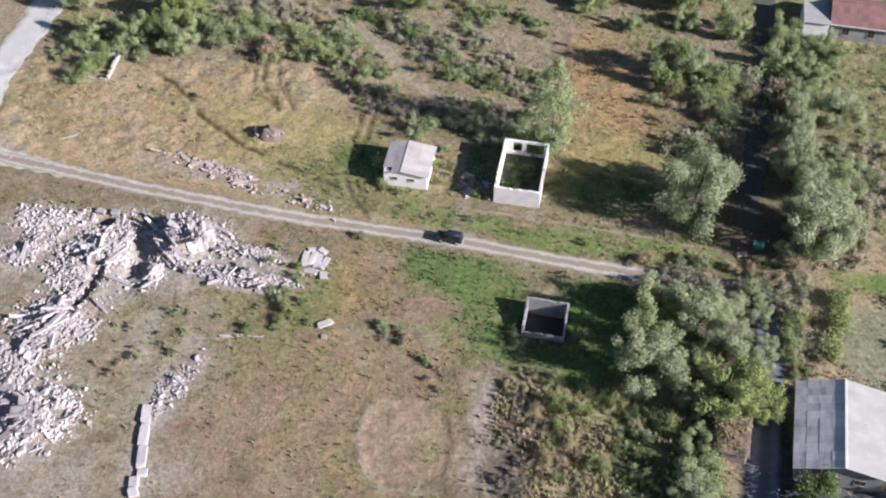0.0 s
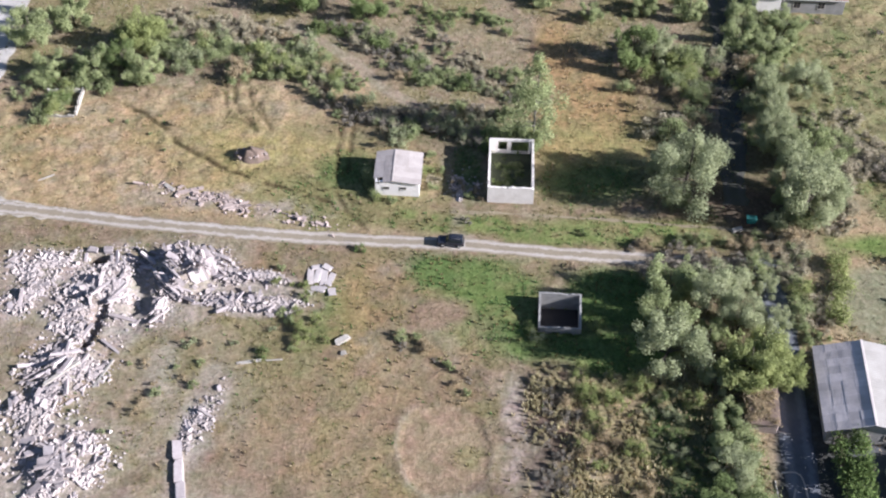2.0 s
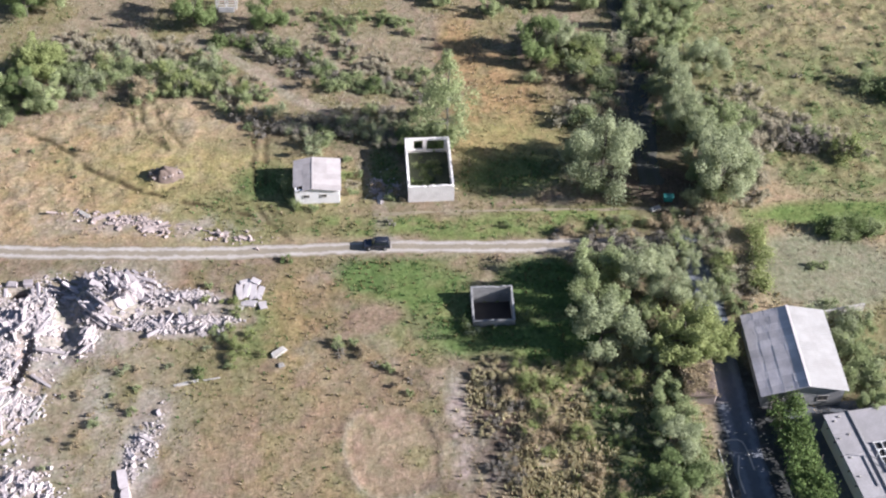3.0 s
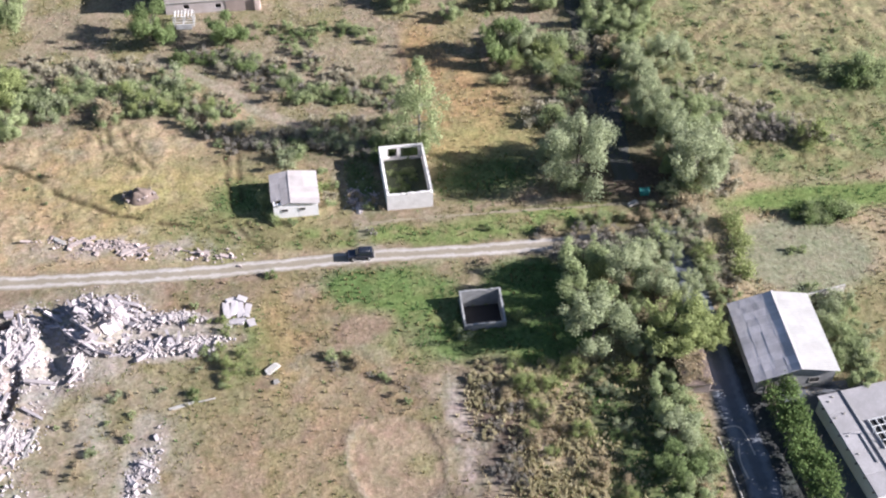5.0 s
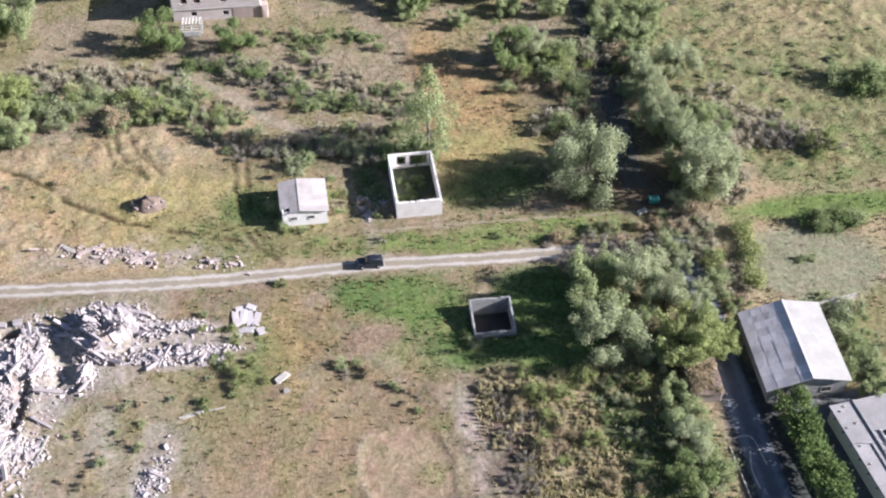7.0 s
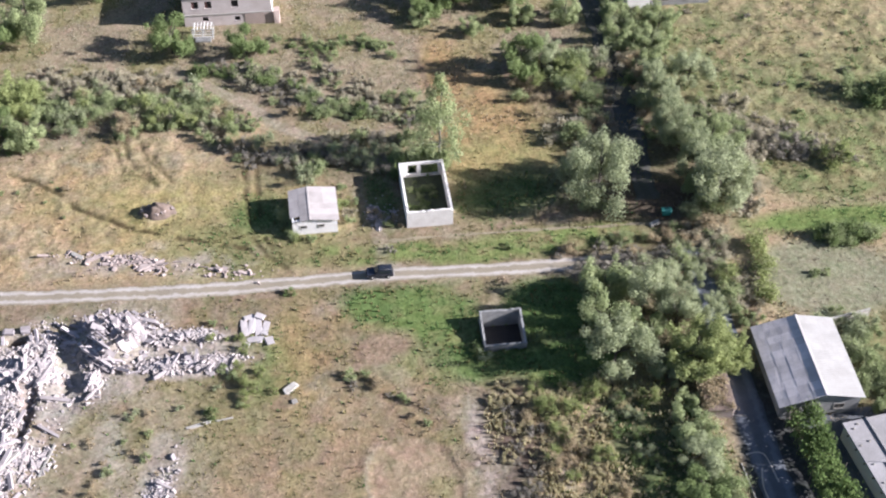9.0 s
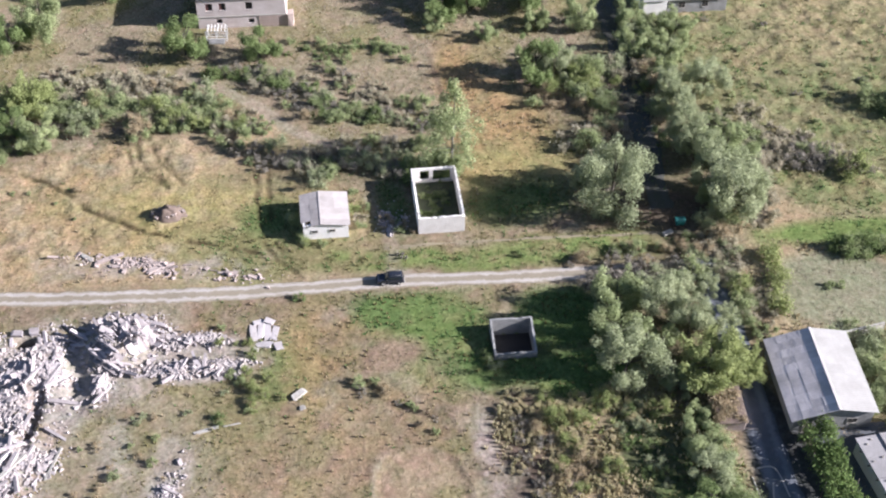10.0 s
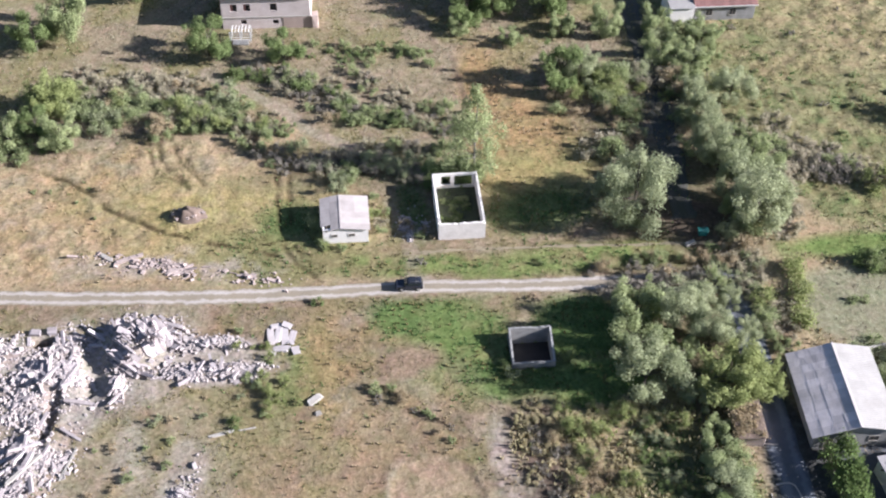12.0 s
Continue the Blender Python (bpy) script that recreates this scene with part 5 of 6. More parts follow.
# shrub belts: kinds, from, to, number, spread, smallest and largest scale
BELTS = {
    "thicket north of the grassland": ((sh_olive, sh_yellow, sc_olive, sc_grey, sc_olive, sh_olive2, sc_olive, sh_silver, sc_tan, sh_dry), (-44, 182.4), (-5, 168.8), 84, 4.4, 0.65, 1.3),
    "thicket by the white road": ((sh_olive2, sh_green, sc_olive, sh_olive), (-64, 172), (-44, 172), 16, 2.5, 0.6, 1.1),
    "dry scrub on the slope": ((sc_tan, sc_tan, sc_grey, sh_dry, sh_silver, sc_tan), (-41, 188), (-17, 181.5), 20, 4.0, 0.5, 1.1),
    "scrub behind the hut": ((sh_dead, sh_dead, sc_grey, sh_dead, sh_silver, sh_olive2), (-13, 162), (15, 154), 34, 4.6, 0.5, 1.05),
    "scrub below the derelict house": ((sh_olive2, sc_tan, sh_silver, sc_olive, sc_olive, sc_tan, sh_dead), (1, 176), (23, 160), 46, 6.5, 0.4, 0.95),
    "shade plants under the grove": ((sh_green, sh_olive2, sh_green, sh_silver), (26, 96), (29, 74), 20, 2.6, 0.35, 0.65),
    "garden hedge": ((sh_green, sh_green, sh_olive2), (69.5, 113.6), (78, 111.8), 12, 1.0, 0.8, 1.25),
    "pale shrubs at the lane": ((sh_silver, sc_grey, sh_yellow, sc_tan), (45, 176), (50, 158), 14, 3.5, 0.6, 1.1),
    "low weeds on the old bank": ((sh_olive2, sh_dead, sh_dry), (-6.5, 110.5), (2.5, 99), 14, 1.2, 0.25, 0.5),
    "weeds by the rubble": ((sh_olive2, sh_dry, sh_silver, sh_dry), (-44, 104), (-29, 113), 22, 6.5, 0.2, 0.45),
    "garden rows": ((sh_olive2, sh_green, sh_olive2), (2, 187), (22, 181), 30, 2.6, 0.35, 0.7),
    "shrubs below the wood": ((sh_dry, sh_yellow, sh_olive2), (36, 158), (53, 158), 18, 6.0, 0.5, 1.1),
    "lane verge": ((sh_olive, sh_silver, sc_olive, sh_dry), (58, 148), (66, 178), 34, 4.5, 0.8, 1.4),
    "scrub east of the lane trees": ((sc_olive, sc_tan, sh_olive2, sh_silver), (61, 130), (66, 150), 18, 3.0, 0.6, 1.1),
    "bushes west of the hollow way": ((sh_olive, sh_silver, sh_dry, sc_tan, sh_olive2), (43, 143), (52, 170), 20, 4.0, 0.8, 1.5),
    "weed clumps in the meadow": ((sh_olive2, sh_dead, sh_olive), (72, 152), (106, 160), 44, 20.0, 0.22, 0.5),
    "brambles along the footpath": ((sh_dead, sh_green, sh_olive2), (-6, 182), (7, 165), 30, 3.0, 0.6, 1.1),
    "bank above the track": ((sh_olive2, sh_dead, sh_olive, sh_dry), (28, 124.5), (50, 119.8), 22, 2.0, 0.4, 0.8),
    "hollow by the junction": ((sh_dead, sh_silver, sh_dry), (47, 120), (53, 118), 8, 2.2, 0.5, 0.9),
    "verge of the field": ((sh_olive, sc_tan, sh_silver, sc_olive), (52.2, 121), (49.8, 102), 24, 1.8, 0.4, 0.75),
    "dark scrub behind the hut": ((sh_dead, sh_olive2, sh_silver, sh_dead), (-8, 157), (13, 151.5), 18, 2.8, 0.75, 1.2),
    "brambles in the meadow": ((sh_dead, sc_grey, sc_tan, sh_olive2, sc_grey), (65, 141), (82, 131), 24, 3.0, 0.5, 1.0),
    "meadow shrubs": ((sh_green, sh_olive, sh_olive2), (94, 142.5), (106, 139.5), 11, 1.6, 1.2, 1.8),
    "tall weeds south": ((sc_weed, sh_yellow, sc_weed), (11, 100), (30, 95.5), 28, 2.6, 0.45, 0.85),
    "weed belt": ((sc_weed, sh_dry, sc_weed, sh_yellow), (17, 98), (21, 74), 36, 5.0, 0.4, 0.8),
    "dead brambles": ((sh_dead, sh_dry, sh_dead, sc_weed), (12.8, 97), (10.2, 78), 22, 2.2, 0.4, 0.8),
    "lane hedge": ((sh_olive, sh_silver, sh_dry), (37.0, 91), (31.0, 66), 20, 1.2, 0.7, 1.1),
    "shrubs beside the shed": ((sh_olive, sh_olive2, sh_silver), (63, 98), (61, 83.5), 22, 3.2, 0.7, 1.2),
    "shrubs round the hut": ((sh_yellow, sh_olive2, sh_olive), (-8.0, 145), (-7.0, 137.8), 9, 0.5, 0.35, 0.65),
    "shrubs before the ruin": ((sh_olive2, sh_dry), (1.5, 147), (9, 134), 10, 1.2, 0.3, 0.55),
    "weeds in the ruin": ((sh_green, sh_olive2, sh_green), (12.8, 137.8), (15.4, 144.2), 30, 2.0, 0.3, 0.5),
    "bushes in the foundation": ((sh_green, sh_olive, sh_yellow), (-60, 166), (-56, 169.5), 9, 1.6, 0.7, 1.1),
    "shrubs behind the ruin": ((sh_green, sh_dead, sh_olive2), (10.5, 149.6), (20.0, 147.8), 18, 0.9, 1.0, 1.4),
    "verge east of the lane": ((sc_tan, sh_silver, sh_olive, sc_grey), (62, 124), (69, 143), 18, 3.0, 0.6, 1.1),
    "grassland bushes": ((sh_dry, sh_olive2), (-58, 160), (-30, 160), 7, 6.0, 0.2, 0.4),
    "bushes in the rubble": ((sh_yellow, sh_yellow, sh_olive2), (-20.6, 124.0), (-19.2, 109), 20, 2.2, 0.25, 0.5),
}
for n, (group, (kinds, a, b, number, spread, small, large)) in enumerate(BELTS.items()):
    rng = random.Random(500 + n)
    for k in range(number):
        t = (k + rng.random()) / number
        x, y = a[0] + (b[0] - a[0]) * t + rng.gauss(0, spread * 0.5), a[1] + (b[1] - a[1]) * t + rng.gauss(0, spread * 0.6)
        if any(abs(x - (px + (qx - px) * f)) < 2.5 and abs(y - (py + (qy - py) * f)) < 2.7 for (px, py), (qx, qy) in zip(FOOTPATH, FOOTPATH[1:]) for f in (0.0, 0.25, 0.5, 0.75)):
            continue
        planted(rng.choice(kinds), x, y, rng.uniform(small, large), rng.uniform(0.7, 1.05), group=group)
for proto, x, y, s in ((sh_yellow, 79.6, 128.6, 1.5), (sh_green, -10.6, 127.3, 0.55), (sh_olive2, -6.2, 109.6, 0.6), (sh_dry, -3.4, 107.2, 0.6), (sh_green, 23.4, 126.6, 0.5),
                       (sh_dry, -26.0, 150.0, 0.4), (sh_dead, -27.8, 150.8, 0.45), (sh_dead, -24.6, 150.8, 0.4), (sc_tan, 52.6, 120.6, 0.9), (sc_tan, 52.2, 116.0, 1.0), (sh_yellow, 51.4, 111.5, 1.1), (sc_grey, 53.0, 119.0, 1.0), (sh_olive, 50.6, 107.4, 1.1), (sc_tan, 49.2, 114.0, 0.8), (sh_dry, 54.6, 121.6, 1.4), (sc_tan, 52.4, 104.6, 0.7), (sc_grey, 53.2, 108.6, 0.8), (sh_dead, 36.8, 118.0, 1.6), (sh_dead, 39.6, 117.2, 1.4), (sc_grey, 43.0, 117.4, 0.7), (sh_silver, 41.4, 115.4, 1.3), (sh_dead, 45.4, 117.6, 1.2), (sh_olive, 46.0, 115.4, 1.2), (sh_dead, 31.6, 117.6, 1.35), (sh_dead, 33.5, 119.2, 1.1), (sh_yellow, -18.6, 111.0, 0.5), (sh_yellow, -21.0, 110.6, 0.5), (sc_grey, -6.8, 181.4, 0.6), (sh_dead, -5.2, 180.6, 0.9), (sh_dead, -9.6, 184.4, 1.0), (sh_dead, -11.4, 185.6, 0.9), (sh_dead, 6.0, 131.4, 0.5), (sc_grey, 67.0, 134.0, 1.0), (sc_tan, 70.6, 137.0, 1.2), (sc_grey, 71.8, 146.6, 1.1), (sc_tan, 68.6, 141.6, 1.2), (sh_dead, 75.6, 133.4, 1.5), (sh_dead, 73.0, 134.6, 1.4), (sh_dead, 77.8, 132.2, 1.3), (sc_tan, 76.6, 138.2, 1.0), (sh_green, -14.2, 183.4, 1.1), (sh_green, -8.8, 181.6, 1.0), (sh_green, -11.8, 183.0, 0.9), (sh_yellow, 20.6, 108.6, 0.6), (sh_green, 11.6, 109.4, 0.55), (sh_silver, 12.4, 107.6, 0.55), (sh_olive2, 64.2, 107.4, 0.5), (sh_olive2, 66.0, 107.0, 0.45), (sh_olive, -7.6, 143.4, 0.8), (sh_olive, -7.7, 141.2, 0.75), (sh_olive, -7.2, 139.2, 0.55), (sh_silver, 54.4, 124.4, 1.1), (sh_olive, 56.4, 124.6, 1.2), (sh_silver, 53.0, 125.4, 1.0), (sh_olive, 58.2, 126.4, 1.2), (sh_silver, 38.4, 130.6, 0.9), (sh_olive, 40.2, 131.0, 0.9), (sh_yellow, 1.6, 143.4, 0.8), (sc_grey, 2.2, 141.4, 0.45), (sh_olive, 2.0, 139.5, 0.5), (sh_olive2, -4.6, 137.2, 0.5), (sh_green, -25.4, 109.2, 0.6)):
    planted(proto, x, y, s, 0.85)


def row_hedge(name, label, a, b, half, low, high, count, size, leaf, seed, posts=0, wild=0.0):
    """A clipped or trained row of leaves, on posts and wires where it is a vine."""
    rng = random.Random(seed)
    a, b = Vector((*a, 0)), Vector((*b, 0))
    ob = thing(name, Matrix.Translation((a.x, a.y, 0)), label, "hedge")
    way = b - a
    side = Vector((way.y, -way.x, 0)).normalized()
    cs, rs = [], []
    for k in range(int(way.length * 9)):
        t = rng.random()
        swell = 1 + wild * (math.sin(t * 17 + seed) * 0.6 + math.sin(t * 41) * 0.4)
        c = way * t + side * (rng.uniform(-half, half) * 0.8 * swell + wild * math.sin(t * 11))
        cs.append((c.x, c.y, rng.uniform(low, low + (high - low) * swell)))
        rs.append(rng.uniform(0.5, 0.95) * min(half, 1.0) * swell)
    part("foliage", leaf_mesh("foliage", cs, rs, count, size, leaf, seed, 1.0, 0.8), ob)
    for k in range(posts):
        for s in (-1, 1):
            p = way * ((k + 0.5) / posts) + side * s * half * 0.85
            part("post", pipe("post", [(p.x, p.y, -0.3), (p.x, p.y, high)], 0.05, MAT_WOOD), ob)
    return ob


row_hedge("vine_pergola", "leafy green grape vine trained over a yard pergola", (48.6, 85.6), (44.0, 60.0), 2.5, 1.8, 3.6, 15000, 0.23, LEAF_VINE, 61, posts=6)
row_hedge("vine_row", "bright green vine row at the edge of the field", (59.6, 116.6), (54.6, 104.6), 1.25, 0.4, 1.6, 4600, 0.2, LEAF_YELLOW, 62, posts=4, wild=0.5)
for o in (willow_a, willow_b, olive_a, olive_b, green_a, yellow_a, poplar, sh_olive, sh_olive2, sh_green, sh_silver, sh_dry, sh_dead, sh_yellow, sc_tan, sc_grey, sc_olive, sc_weed):
    discard(o)


def tufts(name, label, density, high, wide, blades, material, seed, box=(-78, 64, 108, 212), per=1.0):
    """Tufts of grass or stalks, set out by the ground cover: density(weights) gives tufts to the square metre."""
    rng = np.random.default_rng(seed)
    x0, y0, x1, y1 = box
    n = int((x1 - x0) * (y1 - y0) * per)
    x, y = rng.uniform(x0, x1, n), rng.uniform(y0, y1, n)
    clump = np.clip((fbm(x, y, 2.2, seed, 3) - 0.36) * 4, 0.05, 1)
    keep = rng.random(n) < density(cover(x, y)) / per * clump
    on_road = np.abs(y - road_y(x)) < 1.7
    on_road |= (np.abs(x - (43.2 + 0.27 * (y - 93.5))) < 2.2) & (y > 60)
    on_road |= (np.abs(x + 73) < 3.8) & (y > 140)
    keep &= ~(on_road & (x < 64))
    for ox, oy, w, d, turn in ((-6.95, 139.25, 6.6, 6.9, -10), (12.9, 108.6, 6, 5.6, -11), (46.1, 85.6, 10.6, 13.2, -12.8), (50.7, 64.5, 16, 15.2, -4)):
        c, s = math.cos(radians(turn)), math.sin(radians(turn))
        u, v = (x - ox) * c + (y - oy) * s, -(x - ox) * s + (y - oy) * c
        keep &= ~((u > 0) & (u < w) & (v > 0) & (v < d))
    x, y = x[keep], y[keep]
    m = len(x)
    z = height(x, y)
    s = (0.6 + 0.8 * rng.random(m)) * (0.7 + 0.6 * clump[keep])
    ang = rng.uniform(0, 2 * np.pi, (m, blades))
    out = rng.uniform(0.15, 1.0, (m, blades)) * wide * s[:, None]
    bx, by = x[:, None] + np.cos(ang) * out * 0.35, y[:, None] + np.sin(ang) * out * 0.35
    tx, ty = x[:, None] + np.cos(ang) * out, y[:, None] + np.sin(ang) * out
    tz = z[:, None] + high * s[:, None] * rng.uniform(0.6, 1.1, (m, blades))
    bw = wide * 0.28 * s[:, None]
    px, py = -np.sin(ang) * bw, np.cos(ang) * bw
    zz = np.broadcast_to(z[:, None] - 0.03, ang.shape)
    tri = np.stack([np.stack([bx - px, by - py, zz], -1), np.stack([bx + px, by + py, zz], -1), np.stack([tx, ty, tz], -1)], 2).reshape(-1, 3)
    faces = np.arange(len(tri)).reshape(-1, 3)
    me = mesh_of(name, tri.tolist(), faces.tolist(), material)
    tagged(new(name, me), label, "grass", kind="stuff")


tufts("golden_grass", "dry golden straw grass", lambda w: 2.6 * w["gold"] + 1.2 * w["brown"] + 0.8 * w["bare"] + 2.2 * w["straw"] + 0.8 * w["orange"] + 1.0 * w["meadow"] + 0.5 * w["olive"], 0.09, 0.17, 4, GRASS_GOLD, 301, per=6.0)
tufts("brown_grass", "dry brown grass and weed stalks", lambda w: 4.0 * w["brown"] + 2.0 * w["grey"] + 1.0 * w["weeds"] + 1.0 * w["bare"] + 1.5 * w["purple"] + 1.2 * w["field"], 0.10, 0.18, 4, GRASS_BROWN, 302, per=6.0)
tufts("olive_grass", "rank olive-green grass", lambda w: 5.0 * w["olive"] + 1.2 * w["weeds"] + 2.8 * w["meadow"] + 1.2 * w["grey"] + 1.0 * w["brown"] + 0.8 * w["straw"], 0.13, 0.2, 4, GRASS_OLIVE, 303, per=6.0)
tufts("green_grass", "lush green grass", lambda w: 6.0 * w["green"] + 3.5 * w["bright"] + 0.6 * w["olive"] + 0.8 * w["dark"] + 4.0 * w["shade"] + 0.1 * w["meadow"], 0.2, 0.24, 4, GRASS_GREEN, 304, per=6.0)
tufts("tall_dry_weeds", "tall dry weeds on rough ground", lambda w: 3.0 * w["weeds"] + 1.5 * w["orange"] + 3.0 * w["purple"] + 0.14 * w["brown"] + 0.25 * w["olive"] + 0.05 * w["gold"] + 0.08 * w["bare"], 0.35, 0.19, 6, LEAF_DRY, 305, per=5.0)
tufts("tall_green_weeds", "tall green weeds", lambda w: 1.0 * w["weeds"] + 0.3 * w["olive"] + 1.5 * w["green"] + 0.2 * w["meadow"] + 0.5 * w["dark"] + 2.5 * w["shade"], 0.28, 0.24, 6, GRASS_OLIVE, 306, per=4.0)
tufts("reeds", "high straw-coloured weeds in a dense stand", lambda w: 13.0 * w["weeds"] + 0.8 * w["purple"], 0.55, 0.26, 6, WEED_STRAW, 307, box=(4, 64, 40, 106), per=13.0)
tufts("green_reeds", "high yellow-green weeds among straw", lambda w: 1.2 * w["weeds"], 0.55, 0.28, 6, LEAF_YELLOW, 309, box=(4, 64, 40, 106), per=5.0)
tufts("scrub_grass", "rank pale scrub grass on the northern slope", lambda w: 2.6 * w["grey"] + 1.0 * w["olive"], 0.17, 0.15, 6, LEAF_TAN, 308, box=(-60, 160, 60, 212), per=6.0)

# ---------------------------------------------------------------- rubble


def chunk_mesh(name, seed, sx, sy, sz, material=None, rough=0.16, bite=True):
    """A broken lump or slab: a box with knocked corners."""
    rng = random.Random(seed)
    bm = bmesh.new()
    bmesh.ops.create_cube(bm, size=1.0)
    if bite:
        bmesh.ops.bevel(bm, geom=rng.sample(bm.edges[:], 4), offset=0.16, segments=1, affect="EDGES")
    for v in bm.verts:
        v.co = Vector(((v.co.x + rng.uniform(-rough, rough)) * sx, (v.co.y + rng.uniform(-rough, rough)) * sy, (v.co.z + rng.uniform(-rough, rough)) * sz))
    return from_bm(name, bm, material or MAT_RUBBLE)


CHUNKS = [chunk_mesh("chunk", k, 0.75, 0.5, 0.38) for k in range(8)]
SLABS = [chunk_mesh("slab", 40 + k, 1.9, 0.85, 0.2, rough=0.09) for k in range(6)]
BEAMS = [chunk_mesh("beam", 60 + k, 2.9, 0.32, 0.26, rough=0.05) for k in range(6)]
PINK = [[chunk_mesh(n, s + k, *size, MAT_PINK_STONE, r) for k in range(4)] for n, s, size, r in (("chunk", 80, (0.8, 0.6, 0.4), 0.16), ("slab", 90, (1.4, 0.7, 0.14), 0.1), ("beam", 100, (2.3, 0.32, 0.16), 0.06))]


def rubble(name, label, spot, big, seed, bits=900, beams=0.3, sets=None, lay=-40, spread=34, scale=1.0):
    """A heap of broken masonry: large pieces one by one, the crumbs joined."""
    cx, cy, rx, ry, turn, h = spot
    heap = thing(name, Matrix.Translation((cx, cy, 0)), label, "rubble", "rubble of the demolished buildings")
    chunk_set, slab_set, beam_set = sets or (CHUNKS, SLABS, BEAMS)
    rng = random.Random(seed)
    c, s = math.cos(radians(turn)), math.sin(radians(turn))

    def place():
        while True:
            u, v = rng.gauss(0, 0.5), rng.gauss(0, 0.5)
            if u * u + v * v < 1.3:
                x, y = u * rx * c - v * ry * s, u * rx * s + v * ry * c
                if ((cx + x + 42.6) / 1.7) ** 2 + ((cy + y - 123.6) / 5.6) ** 2 < 1 or ((cx + x + 48.7 + 0.28 * (cy + y - 116.6)) / 0.9) ** 2 + ((cy + y - 116.6) / 4.5) ** 2 < 1:
                    continue
                if value_noise(np.array([(cx + x) / 2.0]), np.array([(cy + y) / 2.0]), 7)[0] > (0.56 if sets is None else 0.38) or rng.random() < 0.08:
                    return x, y, max(0.0, 1 - (u * u + v * v))

    lie = 11 if sets is None else 7
    for k in range(big):
        x, y, core = place()
        z = z_at(cx + x, cy + y) + 0.22 * core * h * rng.random()
        r = rng.random()
        kind, name_of = (beam_set, "concrete_beam") if r < beams else (slab_set, "concrete_slab") if r < beams + 0.3 else (chunk_set, "masonry_chunk")
        size = rng.uniform(0.3, 0.75) if rng.random() < 0.8 else rng.uniform(0.85, 1.45)
        # pieces near one another lie much the same way, and those on a slope lean down it
        way = lay + 70 * (float(value_noise(np.array([(cx + x) / 3.5]), np.array([(cy + y) / 3.5]), seed)[0]) - 0.5) + rng.gauss(0, spread)
        dx, dy = z_at(cx + x + 0.4, cy + y) - z_at(cx + x - 0.4, cy + y), z_at(cx + x, cy + y + 0.4) - z_at(cx + x, cy + y - 0.4)
        fall = math.degrees(math.atan2(-(dx * math.cos(radians(way)) + dy * math.sin(radians(way))), 0.8))
        size *= scale * (0.75 if kind is slab_set else 1.0)
        m = pose(x, y, z + 0.1, 0, 0, way) @ pose(0, 0, 0, rng.gauss(0, lie), fall + rng.gauss(0, lie), 180 * (rng.random() < 0.5)) @ Matrix.Diagonal((size, size * rng.uniform(0.8, 1.2), size, 1))
        part(name_of, rng.choice(kind), heap, "", m)
    verts, faces = [], []
    cube = [(-1, -1, -1), (1, -1, -1), (1, 1, -1), (-1, 1, -1), (-1, -1, 1), (1, -1, 1), (1, 1, 1), (-1, 1, 1)]
    sides = ((0, 3, 2, 1), (4, 5, 6, 7), (0, 1, 5, 4), (1, 2, 6, 5), (2, 3, 7, 6), (3, 0, 4, 7))
    spots = np.array([place()[:2] for _ in range(bits)]) * np.where(np.arange(bits) % 4 == 0, 1.4, 1.05)[:, None]
    for (x, y), z in zip(spots.tolist(), height(spots[:, 0] + cx, spots[:, 1] + cy).tolist()):
        m = pose(x, y, z + 0.03, rng.uniform(-40, 40), rng.uniform(-40, 40), rng.uniform(0, 360))
        a = rng.uniform(0.06, 0.17) if rng.random() < 0.8 else rng.uniform(0.17, 0.42)
        b, e = a * rng.uniform(0.4, 1.0), a * rng.uniform(0.3, 0.7)
        o = len(verts)
        verts += [tuple(m @ Vector((p[0] * a * rng.uniform(0.7, 1), p[1] * b * rng.uniform(0.7, 1), p[2] * e))) for p in cube]
        faces += [tuple(o + i for i in f) for f in sides]
    tagged(part("gravel", mesh_of("gravel", verts, faces, MAT_PINK_STONE if sets else MAT_CRUMBS), heap, "pale masonry crumbs"), kind="stuff")
    return heap


rubble("rubble_heap", "great heap of broken white masonry slabs and beams", HEAPS["great heap"], 260, 1, 2200, 0.62, lay=-52, spread=20, scale=1.3)
rubble("rubble_heap", "spur of crumbled masonry at the foot of the heap", HEAPS["heap spur"], 22, 11, 500, 0.3, lay=-70)
rubble("rubble_heap", "low trail of broken masonry beside weeds", HEAPS["east tail"], 95, 2, 2600, 0.5, lay=48)
rubble("rubble_heap", "small pile of pale stones beside weeds", HEAPS["upper tail"], 34, 12, 1300, 0.3, lay=40)
rubble("rubble_heap", "bank of pale rubble with long beams", HEAPS["west bank"], 100, 3, 4200, 0.5, lay=60, scale=1.2)
rubble("rubble_heap", "long bank of pale rubble across dry ground", HEAPS["long bank"], 130, 4, 4600, 0.5, lay=70, scale=1.2)
rubble("rubble_heap", "rubble heap of bright broken blocks", HEAPS["south heap"], 140, 5, 2300, 0.45, lay=20, scale=1.2)
rubble("rubble_heap", "scattered rubble in dry weeds", HEAPS["far bank"], 36, 6, 900, lay=50)
rubble("rubble_heap", "thin spread of rubble south of the track", HEAPS["north bank"], 34, 13, 1300, 0.4, lay=20)
rubble("rubble_heap", "thin scatter of rubble north of the track", (-29.0, 139.4, 14.5, 1.6, -25, 0.05), 60, 7, 420, 0.6, PINK, lay=-20, scale=1.3)
rubble("rubble_heap", "crumbled wall footing in brown earth", (-33.4, 99.4, 1.5, 4.6, -26, 0.2), 34, 8, 900, 0.15)
